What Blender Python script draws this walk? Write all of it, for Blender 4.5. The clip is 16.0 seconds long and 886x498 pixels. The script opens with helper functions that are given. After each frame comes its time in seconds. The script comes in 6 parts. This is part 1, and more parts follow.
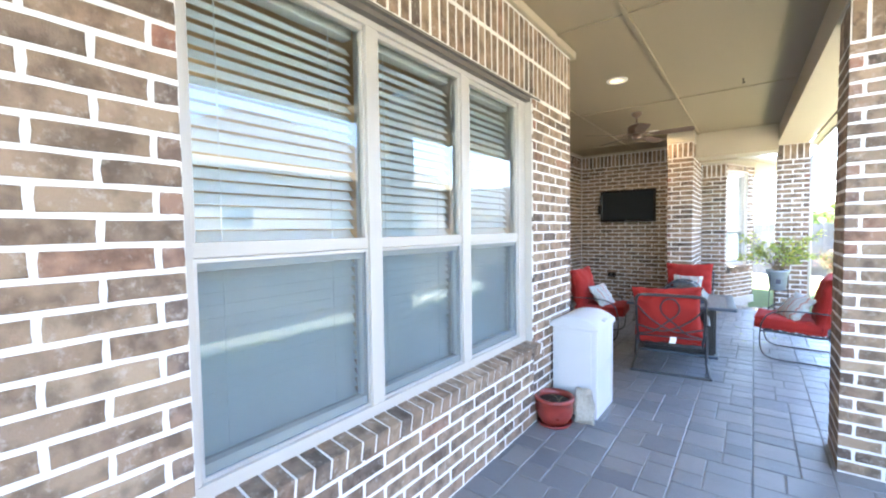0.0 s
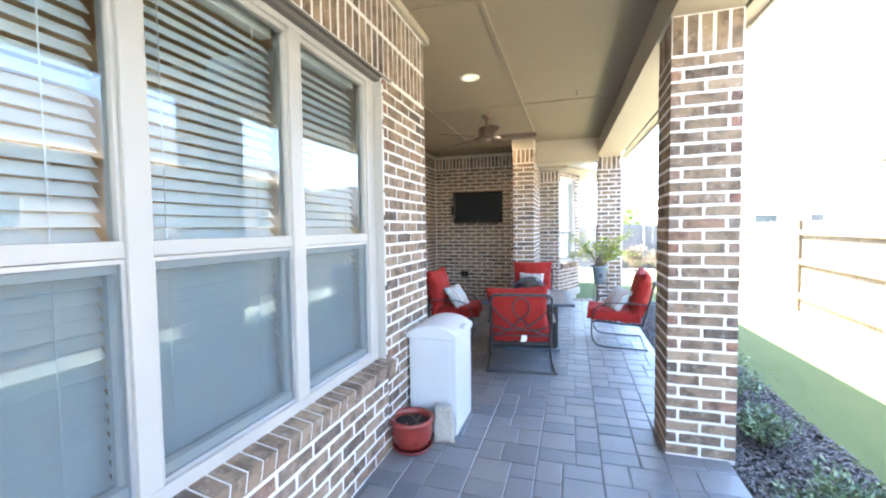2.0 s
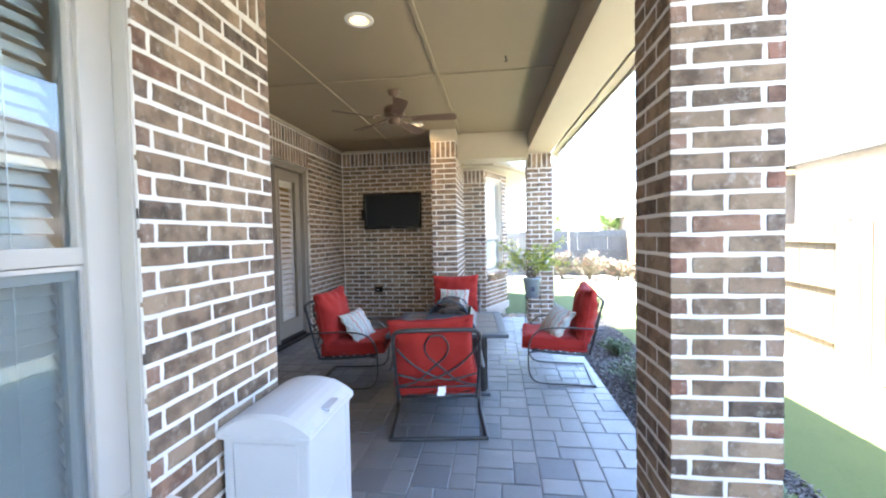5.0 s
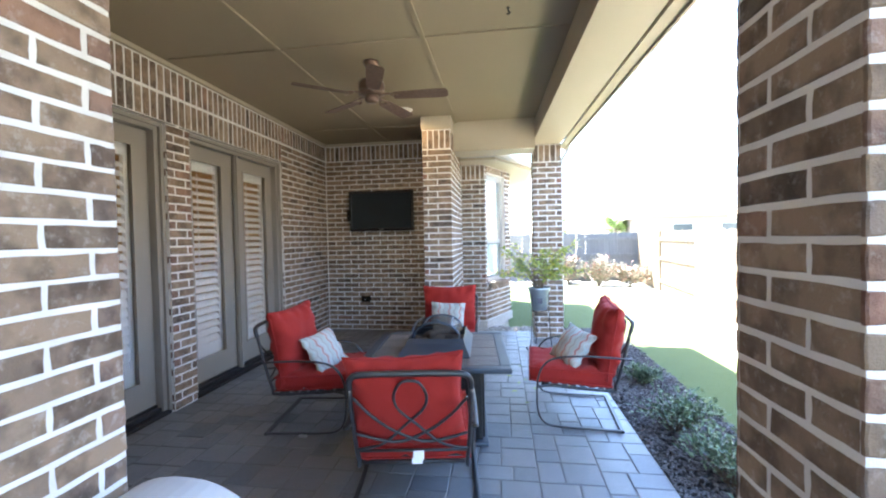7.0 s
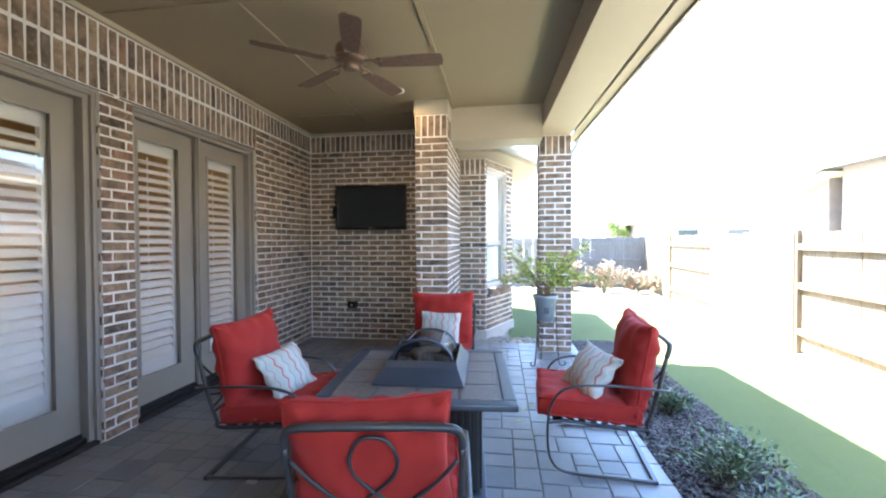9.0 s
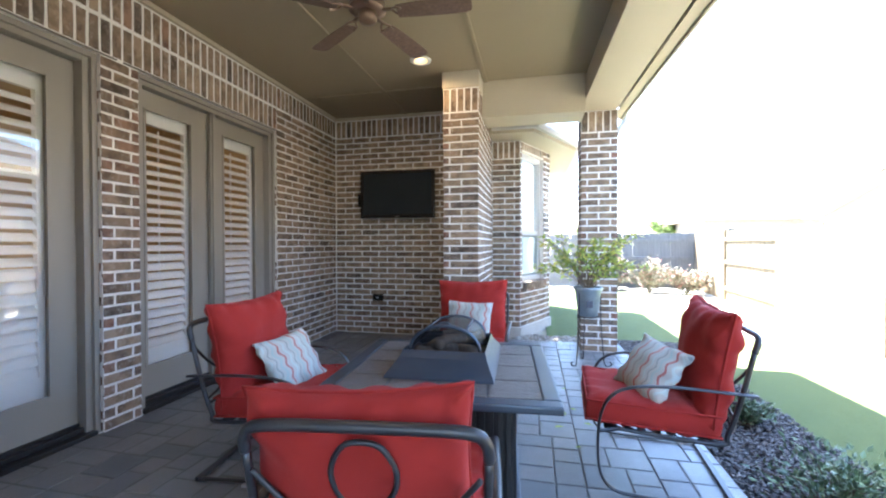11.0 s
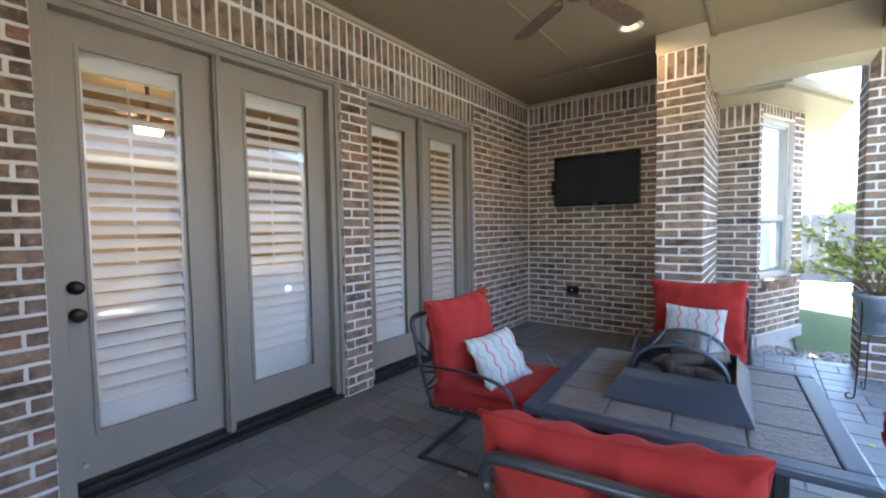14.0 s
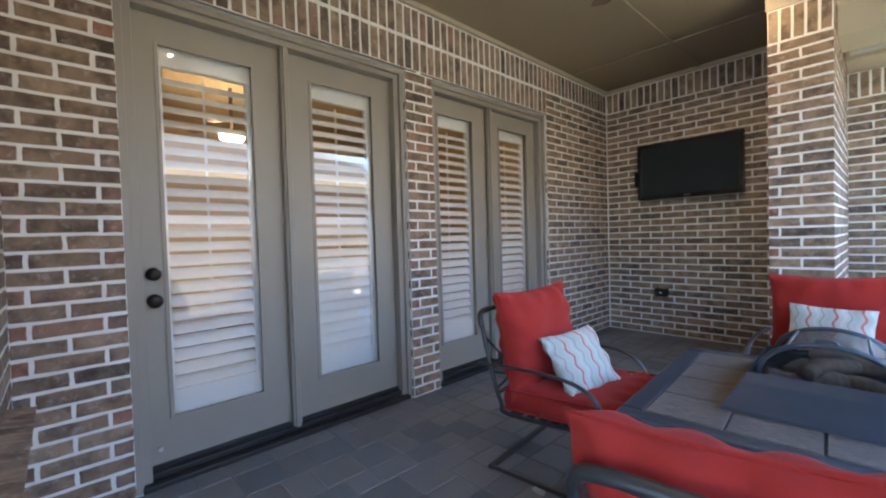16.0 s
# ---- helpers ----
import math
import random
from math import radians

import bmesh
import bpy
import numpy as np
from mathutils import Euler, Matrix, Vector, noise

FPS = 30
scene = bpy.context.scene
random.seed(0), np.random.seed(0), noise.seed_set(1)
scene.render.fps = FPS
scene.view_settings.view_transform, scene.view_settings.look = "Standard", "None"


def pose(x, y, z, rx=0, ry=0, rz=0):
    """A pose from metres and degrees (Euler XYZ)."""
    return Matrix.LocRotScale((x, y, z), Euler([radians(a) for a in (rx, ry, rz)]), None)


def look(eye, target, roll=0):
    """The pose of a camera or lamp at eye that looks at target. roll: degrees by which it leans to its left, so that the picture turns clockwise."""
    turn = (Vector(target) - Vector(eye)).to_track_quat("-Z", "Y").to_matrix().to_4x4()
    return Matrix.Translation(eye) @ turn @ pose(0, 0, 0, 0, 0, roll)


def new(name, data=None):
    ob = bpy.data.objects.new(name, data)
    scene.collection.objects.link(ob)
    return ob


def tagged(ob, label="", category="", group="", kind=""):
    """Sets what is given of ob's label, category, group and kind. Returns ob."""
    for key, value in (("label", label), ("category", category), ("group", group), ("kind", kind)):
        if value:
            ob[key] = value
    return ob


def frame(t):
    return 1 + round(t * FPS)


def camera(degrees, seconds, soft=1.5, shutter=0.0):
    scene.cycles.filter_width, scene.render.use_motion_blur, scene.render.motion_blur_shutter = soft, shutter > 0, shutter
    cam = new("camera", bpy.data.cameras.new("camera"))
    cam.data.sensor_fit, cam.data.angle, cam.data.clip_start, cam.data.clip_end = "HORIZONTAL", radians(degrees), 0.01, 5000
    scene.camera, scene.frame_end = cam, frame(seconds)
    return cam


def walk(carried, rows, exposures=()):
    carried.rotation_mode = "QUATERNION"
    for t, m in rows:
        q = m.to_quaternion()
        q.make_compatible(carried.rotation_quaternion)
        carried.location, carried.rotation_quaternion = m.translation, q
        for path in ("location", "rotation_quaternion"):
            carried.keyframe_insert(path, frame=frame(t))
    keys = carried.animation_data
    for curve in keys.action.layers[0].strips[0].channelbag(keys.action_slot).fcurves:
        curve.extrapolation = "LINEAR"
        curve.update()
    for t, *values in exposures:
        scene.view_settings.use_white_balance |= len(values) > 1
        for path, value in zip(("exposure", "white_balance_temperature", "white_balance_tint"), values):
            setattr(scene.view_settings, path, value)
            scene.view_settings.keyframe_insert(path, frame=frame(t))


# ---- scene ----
cam = camera(94.1, 16.0, soft=2.1)
PATH = [
    (0, (0.483, 3.16, 1.499), (-0.722, 4.754, 1.407), -0.8),
    (0.5, (0.439, 3.255, 1.496), (-0.644, 4.935, 1.411), -0.8),
    (1, (0.377, 3.356, 1.498), (-0.54, 5.132, 1.411), -0.7),
    (1.5, (0.327, 3.462, 1.503), (-0.415, 5.317, 1.407), -0.7),
    (2, (0.318, 3.589, 1.495), (-0.281, 5.494, 1.396), -0.7),
    (2.5, (0.338, 3.789, 1.489), (-0.16, 5.723, 1.39), -1.0),
    (3, (0.344, 4.008, 1.509), (-0.085, 5.958, 1.398), -1.0),
    (3.5, (0.314, 4.208, 1.504), (-0.043, 6.173, 1.397), -1.1),
    (4, (0.268, 4.413, 1.521), (-0.01, 6.391, 1.413), -0.7),
    (4.2, (0.26, 4.516, 1.503), (-0.011, 6.495, 1.404), -1.0),
    (6.5, (0.274, 5.53, 1.476), (0.02, 7.513, 1.427), -1.1),
    (7, (0.284, 5.746, 1.487), (0.007, 7.726, 1.433), -1.1),
    (7.5, (0.284, 5.932, 1.463), (-0.003, 7.911, 1.424), -0.8),
    (8, (0.24, 6.085, 1.454), (-0.023, 8.068, 1.419), -0.4),
    (10.3, (0.28, 6.74, 1.33), (-0.071, 8.708, 1.291), -0.0),
    (10.5, (0.268, 6.778, 1.287), (-0.105, 8.743, 1.265), -0.0),
    (11, (0.233, 6.798, 1.261), (-0.201, 8.75, 1.236), -0.1),
    (11.5, (0.222, 6.76, 1.243), (-0.319, 8.685, 1.21), -0.4),
    (12, (0.195, 6.732, 1.243), (-0.47, 8.618, 1.206), -0.7),
    (12.5, (0.183, 6.713, 1.257), (-0.626, 8.541, 1.218), -0.8),
    (13, (0.158, 6.74, 1.315), (-0.803, 8.493, 1.247), -0.7),
    (13.5, (0.119, 6.791, 1.386), (-0.986, 8.455, 1.274), -0.6),
    (14, (0.051, 6.851, 1.364), (-1.165, 8.436, 1.261), -0.9),
    (14.5, (-0.031, 6.918, 1.29), (-1.342, 8.428, 1.225), -1.4),
    (15, (-0.077, 6.955, 1.235), (-1.463, 8.397, 1.193), -1.7),
    (15.5, (-0.09, 6.984, 1.223), (-1.53, 8.371, 1.179), -1.7),
    (16, (-0.081, 7.014, 1.234), (-1.547, 8.373, 1.181), -1.7),
]
EXPO = [(0.0, 4.32, 6100, 10), (4.0, 4.12, 6100, 10), (7.0, 3.95, 5850, 9), (10.5, 3.93, 5800, 9), (16.0, 3.88, 5750, 9)]
walk(cam, [(t, look(eye, target, roll)) for t, eye, target, roll in PATH], EXPO)

# ---- world, sun and lamps ----
SUN_WAY = Vector((1.28, -1.0, -2.98)).normalized()
world = bpy.data.worlds.new("sky")
scene.world = world
world.use_nodes = True
wn = world.node_tree
sky = wn.nodes.new("ShaderNodeTexSky")
sky.sky_type = "NISHITA"
sky.sun_disc = False
sky.sun_elevation = math.asin(-SUN_WAY.z)
sky.sun_rotation = math.atan2(-SUN_WAY.x, -SUN_WAY.y)
sky.air_density, sky.dust_density, sky.ozone_density = 1.0, 1.0, 1.0
wn.links.new(sky.outputs["Color"], wn.nodes["Background"].inputs["Color"])
wn.nodes["Background"].inputs["Strength"].default_value = 0.15
sun_data = bpy.data.lights.new("sun", "SUN")
sun_data.energy, sun_data.angle, sun_data.color = 5.0, radians(0.53), (1.0, 0.95, 0.87)
sun = new("sun", sun_data)
sun.matrix_world = look((0, 0, 30), Vector((0, 0, 30)) + SUN_WAY)


def lamp(name, kind, place, energy, color, size, target=None):
    data = bpy.data.lights.new(name, kind)
    data.energy, data.color = energy, color
    if kind == "SPOT":
        data.spot_size, data.spot_blend, data.shadow_soft_size = radians(168), 0.5, size
    else:
        data.shadow_soft_size = size
    ob = new(name, data)
    ob.matrix_world = look(place, target) if target else Matrix.Translation(place)
    return ob


WARM = (1.0, 0.66, 0.33)
CEIL = 3.06
LAMPS = [(-0.71, 7.85), (-0.86, 10.72)]
for x, y in LAMPS:
    lamp("downlight_beam", "SPOT", (x, y, CEIL - 0.008), 1.6, WARM, 0.012, (x, y, 0))
lamp("living_room_light", "POINT", (-5.0, 8.45, 2.25), 0.6, (1.0, 0.72, 0.42), 0.12)
# added fill without a fixture, brightens the room behind door_2
lamp("breakfast_room_light", "POINT", (-4.6, 11.2, 2.6), 0.35, (1.0, 0.72, 0.42), 0.1)
# dim fill behind the triple window's blinds, added with no lamp there
lamp("bedroom_light", "POINT", (-3.4, 4.2, 2.6), 1, (1.0, 0.85, 0.65), 0.15)


# ---- materials ----
def mat(name, rough=0.6, metal=0.0, spec=0.5):
    m = bpy.data.materials.new(name)
    m.use_nodes = True
    b = m.node_tree.nodes["Principled BSDF"]
    b.inputs["Roughness"].default_value = rough
    b.inputs["Metallic"].default_value = metal
    b.inputs["Specular IOR Level"].default_value = spec
    return m, m.node_tree, b


def node(nt, kind, **inputs):
    n = nt.nodes.new(kind)
    for k, v in inputs.items():
        n.inputs[k.replace("_", " ")].default_value = v
    return n


def noise_tex(nt, scale, detail=4.0, rough=0.55, coord="Object", stretch=None):
    tc = nt.nodes.new("ShaderNodeTexCoord")
    n = node(nt, "ShaderNodeTexNoise", Scale=scale, Detail=detail, Roughness=rough)
    src = tc.outputs[coord]
    if stretch:
        mp = nt.nodes.new("ShaderNodeMapping")
        mp.inputs["Scale"].default_value = stretch
        nt.links.new(src, mp.inputs["Vector"])
        src = mp.outputs["Vector"]
    nt.links.new(src, n.inputs["Vector"])
    return n.outputs["Fac"]


def world_noise(nt, scale, detail=4.0, rough=0.55, stretch=None):
    g = nt.nodes.new("ShaderNodeNewGeometry")
    n = node(nt, "ShaderNodeTexNoise", Scale=scale, Detail=detail, Roughness=rough)
    src = g.outputs["Position"]
    if stretch:
        mp = nt.nodes.new("ShaderNodeMapping")
        mp.inputs["Scale"].default_value = stretch
        nt.links.new(src, mp.inputs["Vector"])
        src = mp.outputs["Vector"]
    nt.links.new(src, n.inputs["Vector"])
    return n.outputs["Fac"]


def ramp(nt, fac, stops, smooth=True):
    r = nt.nodes.new("ShaderNodeValToRGB")
    if not smooth:
        r.color_ramp.interpolation = "CONSTANT"
    e = r.color_ramp.elements
    while len(e) < len(stops):
        e.new(0.5)
    for el, (p, c) in zip(e, stops):
        el.position, el.color = p, (*c, 1)
    nt.links.new(fac, r.inputs["Fac"])
    return r.outputs["Color"]


def mix(nt, fac, a, b, blend="MIX"):
    m = nt.nodes.new("ShaderNodeMix")
    m.data_type, m.blend_type = "RGBA", blend
    for sock, v in ((m.inputs["Factor"], fac), (m.inputs[6], a), (m.inputs[7], b)):
        if isinstance(v, (int, float)):
            sock.default_value = v
        elif isinstance(v, tuple):
            sock.default_value = (*v, 1)
        else:
            nt.links.new(v, sock)
    return m.outputs[2]


def calc(nt, op, a, b=0.0):
    m = nt.nodes.new("ShaderNodeMath")
    m.operation = op
    for sock, v in zip(m.inputs, (a, b)):
        if isinstance(v, (int, float)):
            sock.default_value = v
        else:
            nt.links.new(v, sock)
    return m.outputs[0]


def bump(nt, b, height, strength=0.3, dist=0.01):
    n = node(nt, "ShaderNodeBump", Strength=strength, Distance=dist)
    nt.links.new(height, n.inputs["Height"])
    nt.links.new(n.outputs["Normal"], b.inputs["Normal"])


def piece_random(nt):
    o = nt.nodes.new("ShaderNodeObjectInfo")
    g = nt.nodes.new("ShaderNodeNewGeometry")
    return calc(nt, "FRACT", calc(nt, "ADD", o.outputs["Random"], g.outputs["Random Per Island"]))


def paint(name, color, rough=0.5, metal=0.0, vary=0.12, scale=6.0, bumps=0.05, grain=120.0, spec=0.5):
    """Paint, plastic, metal or cloth: one colour, two scales of variation, fine relief."""
    m, nt, b = mat(name, rough, metal, spec)
    dark = tuple(c * (1 - vary) for c in color)
    lite = tuple(min(1, c * (1 + vary)) for c in color)
    f1 = world_noise(nt, scale)
    col = ramp(nt, f1, [(0.3, dark), (0.7, lite)])
    f2 = world_noise(nt, grain, 2.0)
    col = mix(nt, 0.25, col, mix(nt, f2, dark, lite))
    nt.links.new(col, b.inputs["Base Color"])
    r = calc(nt, "ADD", calc(nt, "MULTIPLY", f1, 0.16), rough - 0.08)
    nt.links.new(r, b.inputs["Roughness"])
    if bumps:
        bump(nt, b, f2, bumps, 0.003)
    return m


def brick_material(name="brick_clay", warm=False):
    """Tumbled clay: each brick its own tone, dark and pale scorch patches across it, lime smears on its face."""
    m, nt, b = mat(name, 0.88, spec=0.25)
    rnd = piece_random(nt)
    if warm:
        tones = [(0.0, (0.275, 0.180, 0.138)), (0.3, (0.235, 0.180, 0.143)), (0.5, (0.29, 0.210, 0.163)), (0.72, (0.20, 0.155, 0.127)), (0.9, (0.30, 0.165, 0.122))]
    else:
        tones = [(0.0, (0.315, 0.238, 0.168)), (0.2, (0.258, 0.194, 0.139)), (0.38, (0.358, 0.276, 0.198)), (0.52, (0.285, 0.212, 0.152)),
                 (0.68, (0.207, 0.158, 0.118)), (0.80, (0.328, 0.250, 0.178)), (0.90, (0.148, 0.120, 0.096)), (0.97, (0.318, 0.200, 0.142))]
    base = ramp(nt, rnd, tones, smooth=False)
    # patches: the noise is shifted brick by brick, so that none runs on over a joint
    g = nt.nodes.new("ShaderNodeNewGeometry")
    sh = nt.nodes.new("ShaderNodeVectorMath")
    sh.operation = "ADD"
    far = nt.nodes.new("ShaderNodeCombineXYZ")
    for k, f in enumerate((37.0, 53.0, 71.0)):
        nt.links.new(calc(nt, "MULTIPLY", rnd, f), far.inputs[k])
    nt.links.new(g.outputs["Position"], sh.inputs[0])
    nt.links.new(far.outputs[0], sh.inputs[1])

    def patch(scale, detail, rough):
        n = node(nt, "ShaderNodeTexNoise", Scale=scale, Detail=detail, Roughness=rough)
        nt.links.new(sh.outputs[0], n.inputs["Vector"])
        return n.outputs["Fac"]

    scorch = ramp(nt, patch(10.0, 3.0, 0.55), [(0.42, (0, 0, 0)), (0.62, (1, 1, 1))])
    base = mix(nt, calc(nt, "MULTIPLY", scorch, 0.68), base, mix(nt, 1.0, base, (0.34, 0.335, 0.345), "MULTIPLY"))
    tan = ramp(nt, patch(13.0, 3.0, 0.6), [(0.50, (0, 0, 0)), (0.68, (1, 1, 1))])
    base = mix(nt, calc(nt, "MULTIPLY", tan, 0.35), base, (0.36, 0.25, 0.185))
    lime = ramp(nt, patch(24.0, 7.0, 0.72), [(0.54, (0, 0, 0)), (0.70, (1, 1, 1))])
    base = mix(nt, calc(nt, "MULTIPLY", lime, 0.45), base, (0.56, 0.52, 0.48))
    grit = world_noise(nt, 230.0, 3.0)
    base = mix(nt, 0.3, base, mix(nt, grit, (0.10, 0.08, 0.075), (0.5, 0.43, 0.38)), "SOFT_LIGHT")
    nt.links.new(base, b.inputs["Base Color"])
    bump(nt, b, calc(nt, "ADD", grit, calc(nt, "MULTIPLY", patch(30.0, 4.0, 0.6), 2.0)), 0.55, 0.005)
    return m


def mortar_material():
    m, nt, b = mat("mortar", 0.95, spec=0.2)
    f = world_noise(nt, 7.0, 5.0)
    g = world_noise(nt, 180.0, 3.0)
    col = ramp(nt, f, [(0.3, (0.68, 0.655, 0.615)), (0.7, (0.83, 0.805, 0.765))])
    col = mix(nt, calc(nt, "MULTIPLY", g, 0.2), col, (0.45, 0.42, 0.39))
    nt.links.new(col, b.inputs["Base Color"])
    bump(nt, b, g, 0.6, 0.004)
    return m


def paver_material():
    m, nt, b = mat("paver_concrete", 0.6, spec=0.6)
    rnd = piece_random(nt)
    base = ramp(nt, rnd, [(0.0, (0.190, 0.193, 0.197)), (0.3, (0.225, 0.224, 0.222)), (0.55, (0.155, 0.160, 0.170)),
                          (0.75, (0.205, 0.201, 0.196)), (0.9, (0.118, 0.126, 0.142))], smooth=False)
    f = world_noise(nt, 3.0, 5.0)
    base = mix(nt, calc(nt, "MULTIPLY", f, 0.5), base, (0.145, 0.149, 0.162))
    g = world_noise(nt, 140.0, 4.0)
    base = mix(nt, 0.4, base, mix(nt, g, (0.08, 0.08, 0.085), (0.42, 0.41, 0.40)), "SOFT_LIGHT")
    nt.links.new(base, b.inputs["Base Color"])
    nt.links.new(calc(nt, "ADD", calc(nt, "MULTIPLY", f, 0.32), 0.22), b.inputs["Roughness"])
    bump(nt, b, calc(nt, "ADD", g, calc(nt, "MULTIPLY", f, 2.0)), 0.6, 0.005)
    return m


def glass_material(name, ior, tint=(1, 1, 1), rough=0.0):
    m = bpy.data.materials.new(name)
    m.use_nodes = True
    nt = m.node_tree
    nt.nodes.clear()
    out = nt.nodes.new("ShaderNodeOutputMaterial")
    tr = nt.nodes.new("ShaderNodeBsdfTransparent")
    tr.inputs["Color"].default_value = (*tint, 1)
    gl = nt.nodes.new("ShaderNodeBsdfGlossy")
    gl.inputs["Roughness"].default_value = rough
    fr = node(nt, "ShaderNodeFresnel", IOR=ior)
    mx = nt.nodes.new("ShaderNodeMixShader")
    nt.links.new(fr.outputs[0], mx.inputs[0])
    nt.links.new(tr.outputs[0], mx.inputs[1])
    nt.links.new(gl.outputs[0], mx.inputs[2])
    nt.links.new(mx.outputs[0], out.inputs["Surface"])
    return m


def screen_material(name, open_tint, thread, cover):
    """Fine insect mesh: so much of it is thread, the rest lets the light through."""
    m = bpy.data.materials.new(name)
    m.use_nodes = True
    nt = m.node_tree
    nt.nodes.clear()
    out = nt.nodes.new("ShaderNodeOutputMaterial")
    tr = nt.nodes.new("ShaderNodeBsdfTransparent")
    tr.inputs["Color"].default_value = (*open_tint, 1)
    df = nt.nodes.new("ShaderNodeBsdfDiffuse")
    df.inputs["Color"].default_value = (*thread, 1)
    mx = nt.nodes.new("ShaderNodeMixShader")
    mx.inputs[0].default_value = cover
    nt.links.new(tr.outputs[0], mx.inputs[1])
    nt.links.new(df.outputs[0], mx.inputs[2])
    nt.links.new(mx.outputs[0], out.inputs["Surface"])
    return m


def glow(name, color, strength):
    m = bpy.data.materials.new(name)
    m.use_nodes = True
    b = m.node_tree.nodes["Principled BSDF"]
    b.inputs["Emission Color"].default_value = (*color, 1)
    b.inputs["Emission Strength"].default_value = strength
    return m


def leaf_material(name, stops, rough=0.5):
    m, nt, b = mat(name, rough, spec=0.4)
    rnd = piece_random(nt)
    col = ramp(nt, rnd, stops)
    col = mix(nt, 0.4, col, mix(nt, world_noise(nt, 4.0), (0.02, 0.03, 0.01), (0.30, 0.36, 0.16)), "SOFT_LIGHT")
    nt.links.new(col, b.inputs["Base Color"])
    b.inputs["Transmission Weight"].default_value = 0.0
    b.inputs["Subsurface Weight"].default_value = 0.0
    return m


def wood_material(name, dark, lite, along=(1.0, 1.0, 0.06), scale=30.0):
    m, nt, b = mat(name, 0.8, spec=0.3)
    rnd = piece_random(nt)
    f = world_noise(nt, scale, 6.0, 0.65, along)
    col = ramp(nt, f, [(0.3, dark), (0.7, lite)])
    col = mix(nt, calc(nt, "MULTIPLY", rnd, 0.45), col, dark)
    col = mix(nt, calc(nt, "MULTIPLY", world_noise(nt, 1.7), 0.3), col, dark)
    nt.links.new(col, b.inputs["Base Color"])
    bump(nt, b, f, 0.35, 0.004)
    return m


def ground_material(name, a, c, scale, fine, relief=0.8):
    m, nt, b = mat(name, 0.95, spec=0.2)
    f = world_noise(nt, scale, 6.0)
    g = world_noise(nt, fine, 4.0, 0.7)
    col = mix(nt, 0.6, ramp(nt, f, [(0.3, a), (0.7, c)]), ramp(nt, g, [(0.3, a), (0.7, c)]))
    nt.links.new(col, b.inputs["Base Color"])
    bump(nt, b, g, relief, 0.02)
    return m


M_BRICK, M_MORTAR, M_PAVER = brick_material(), mortar_material(), paver_material()
M_BRICKEND = brick_material("brick_clay_ends", True)
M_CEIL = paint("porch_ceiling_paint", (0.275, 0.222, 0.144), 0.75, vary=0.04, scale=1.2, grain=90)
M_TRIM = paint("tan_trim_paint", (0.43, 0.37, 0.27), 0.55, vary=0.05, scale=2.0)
M_DOOR = paint("taupe_door_paint", (0.27, 0.245, 0.21), 0.45, vary=0.05, scale=2.5, bumps=0.03)
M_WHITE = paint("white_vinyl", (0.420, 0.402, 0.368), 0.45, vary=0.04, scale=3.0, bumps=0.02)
M_SHUT = paint("shutter_white", (0.85, 0.86, 0.87), 0.45, vary=0.03, scale=3.0, bumps=0.02)
M_STEEL = paint("painted_lintel", (0.13, 0.115, 0.10), 0.5, vary=0.15)
M_DARK = paint("bronze_threshold", (0.012, 0.012, 0.013), 0.5, vary=0.3)
M_SCREEN = screen_material("insect_screen", (0.80, 0.87, 0.90), (0.20, 0.225, 0.24), 0.36)
M_GLASS = glass_material("window_glass", 1.9, (0.88, 0.96, 0.97))
M_DOORGLASS = glass_material("door_glass", 2.0, (0.95, 0.96, 0.95))
M_CONC = ground_material("concrete", (0.42, 0.40, 0.37), (0.58, 0.56, 0.52), 3.0, 90.0)
M_WALLIN = paint("interior_wall", (0.58, 0.43, 0.25), 0.8, vary=0.04)
M_FLOORIN = wood_material("interior_floor", (0.16, 0.09, 0.05), (0.28, 0.17, 0.10), (1, 0.06, 1))
M_SHINGLE = ground_material("roof_shingle", (0.07, 0.067, 0.065), (0.15, 0.145, 0.14), 5.0, 40.0)
M_BULB = glow("lamp_glow", (1.0, 0.62, 0.27), 0.45)
M_LAMPTRIM = paint("lamp_trim_white", (0.72, 0.70, 0.66), 0.45, vary=0.03)
M_METAL = paint("charcoal_metal", (0.055, 0.056, 0.06), 0.38, 0.55, vary=0.2, scale=14.0)
# grass in full sun: the glare is put into this pale colour, which also adds bounce
M_GROUND = ground_material("sun_glare_lawn", (0.44, 0.41, 0.31), (0.58, 0.545, 0.43), 2.0, 60.0)
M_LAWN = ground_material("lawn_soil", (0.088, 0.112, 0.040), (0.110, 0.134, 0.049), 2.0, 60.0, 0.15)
M_MULCHBED = ground_material("bed_soil", (0.018, 0.017, 0.018), (0.05, 0.047, 0.046), 6.0, 70.0)


# ---- mesh helpers ----
def mesh_ob(name, bm, material, parent=None, smooth=False):
    me = bpy.data.meshes.new(name)
    bm.to_mesh(me)
    bm.free()
    if material:
        me.materials.append(material)
    if smooth:
        me.polygons.foreach_set("use_smooth", [True] * len(me.polygons))
    ob = new(name, me)
    if parent:
        ob.parent = parent
    return ob


def part(name, bm, material, parent, label="", smooth=False):
    ob = mesh_ob(name, bm, material, parent, smooth)
    if label:
        ob["label"] = label
    return ob


def thing(name, m, label, category, group="", kind=""):
    ob = new(name)
    ob.empty_display_size = 0.1
    ob.matrix_basis = m if isinstance(m, Matrix) else Matrix.Translation(m)
    return tagged(ob, label, category, group, kind)


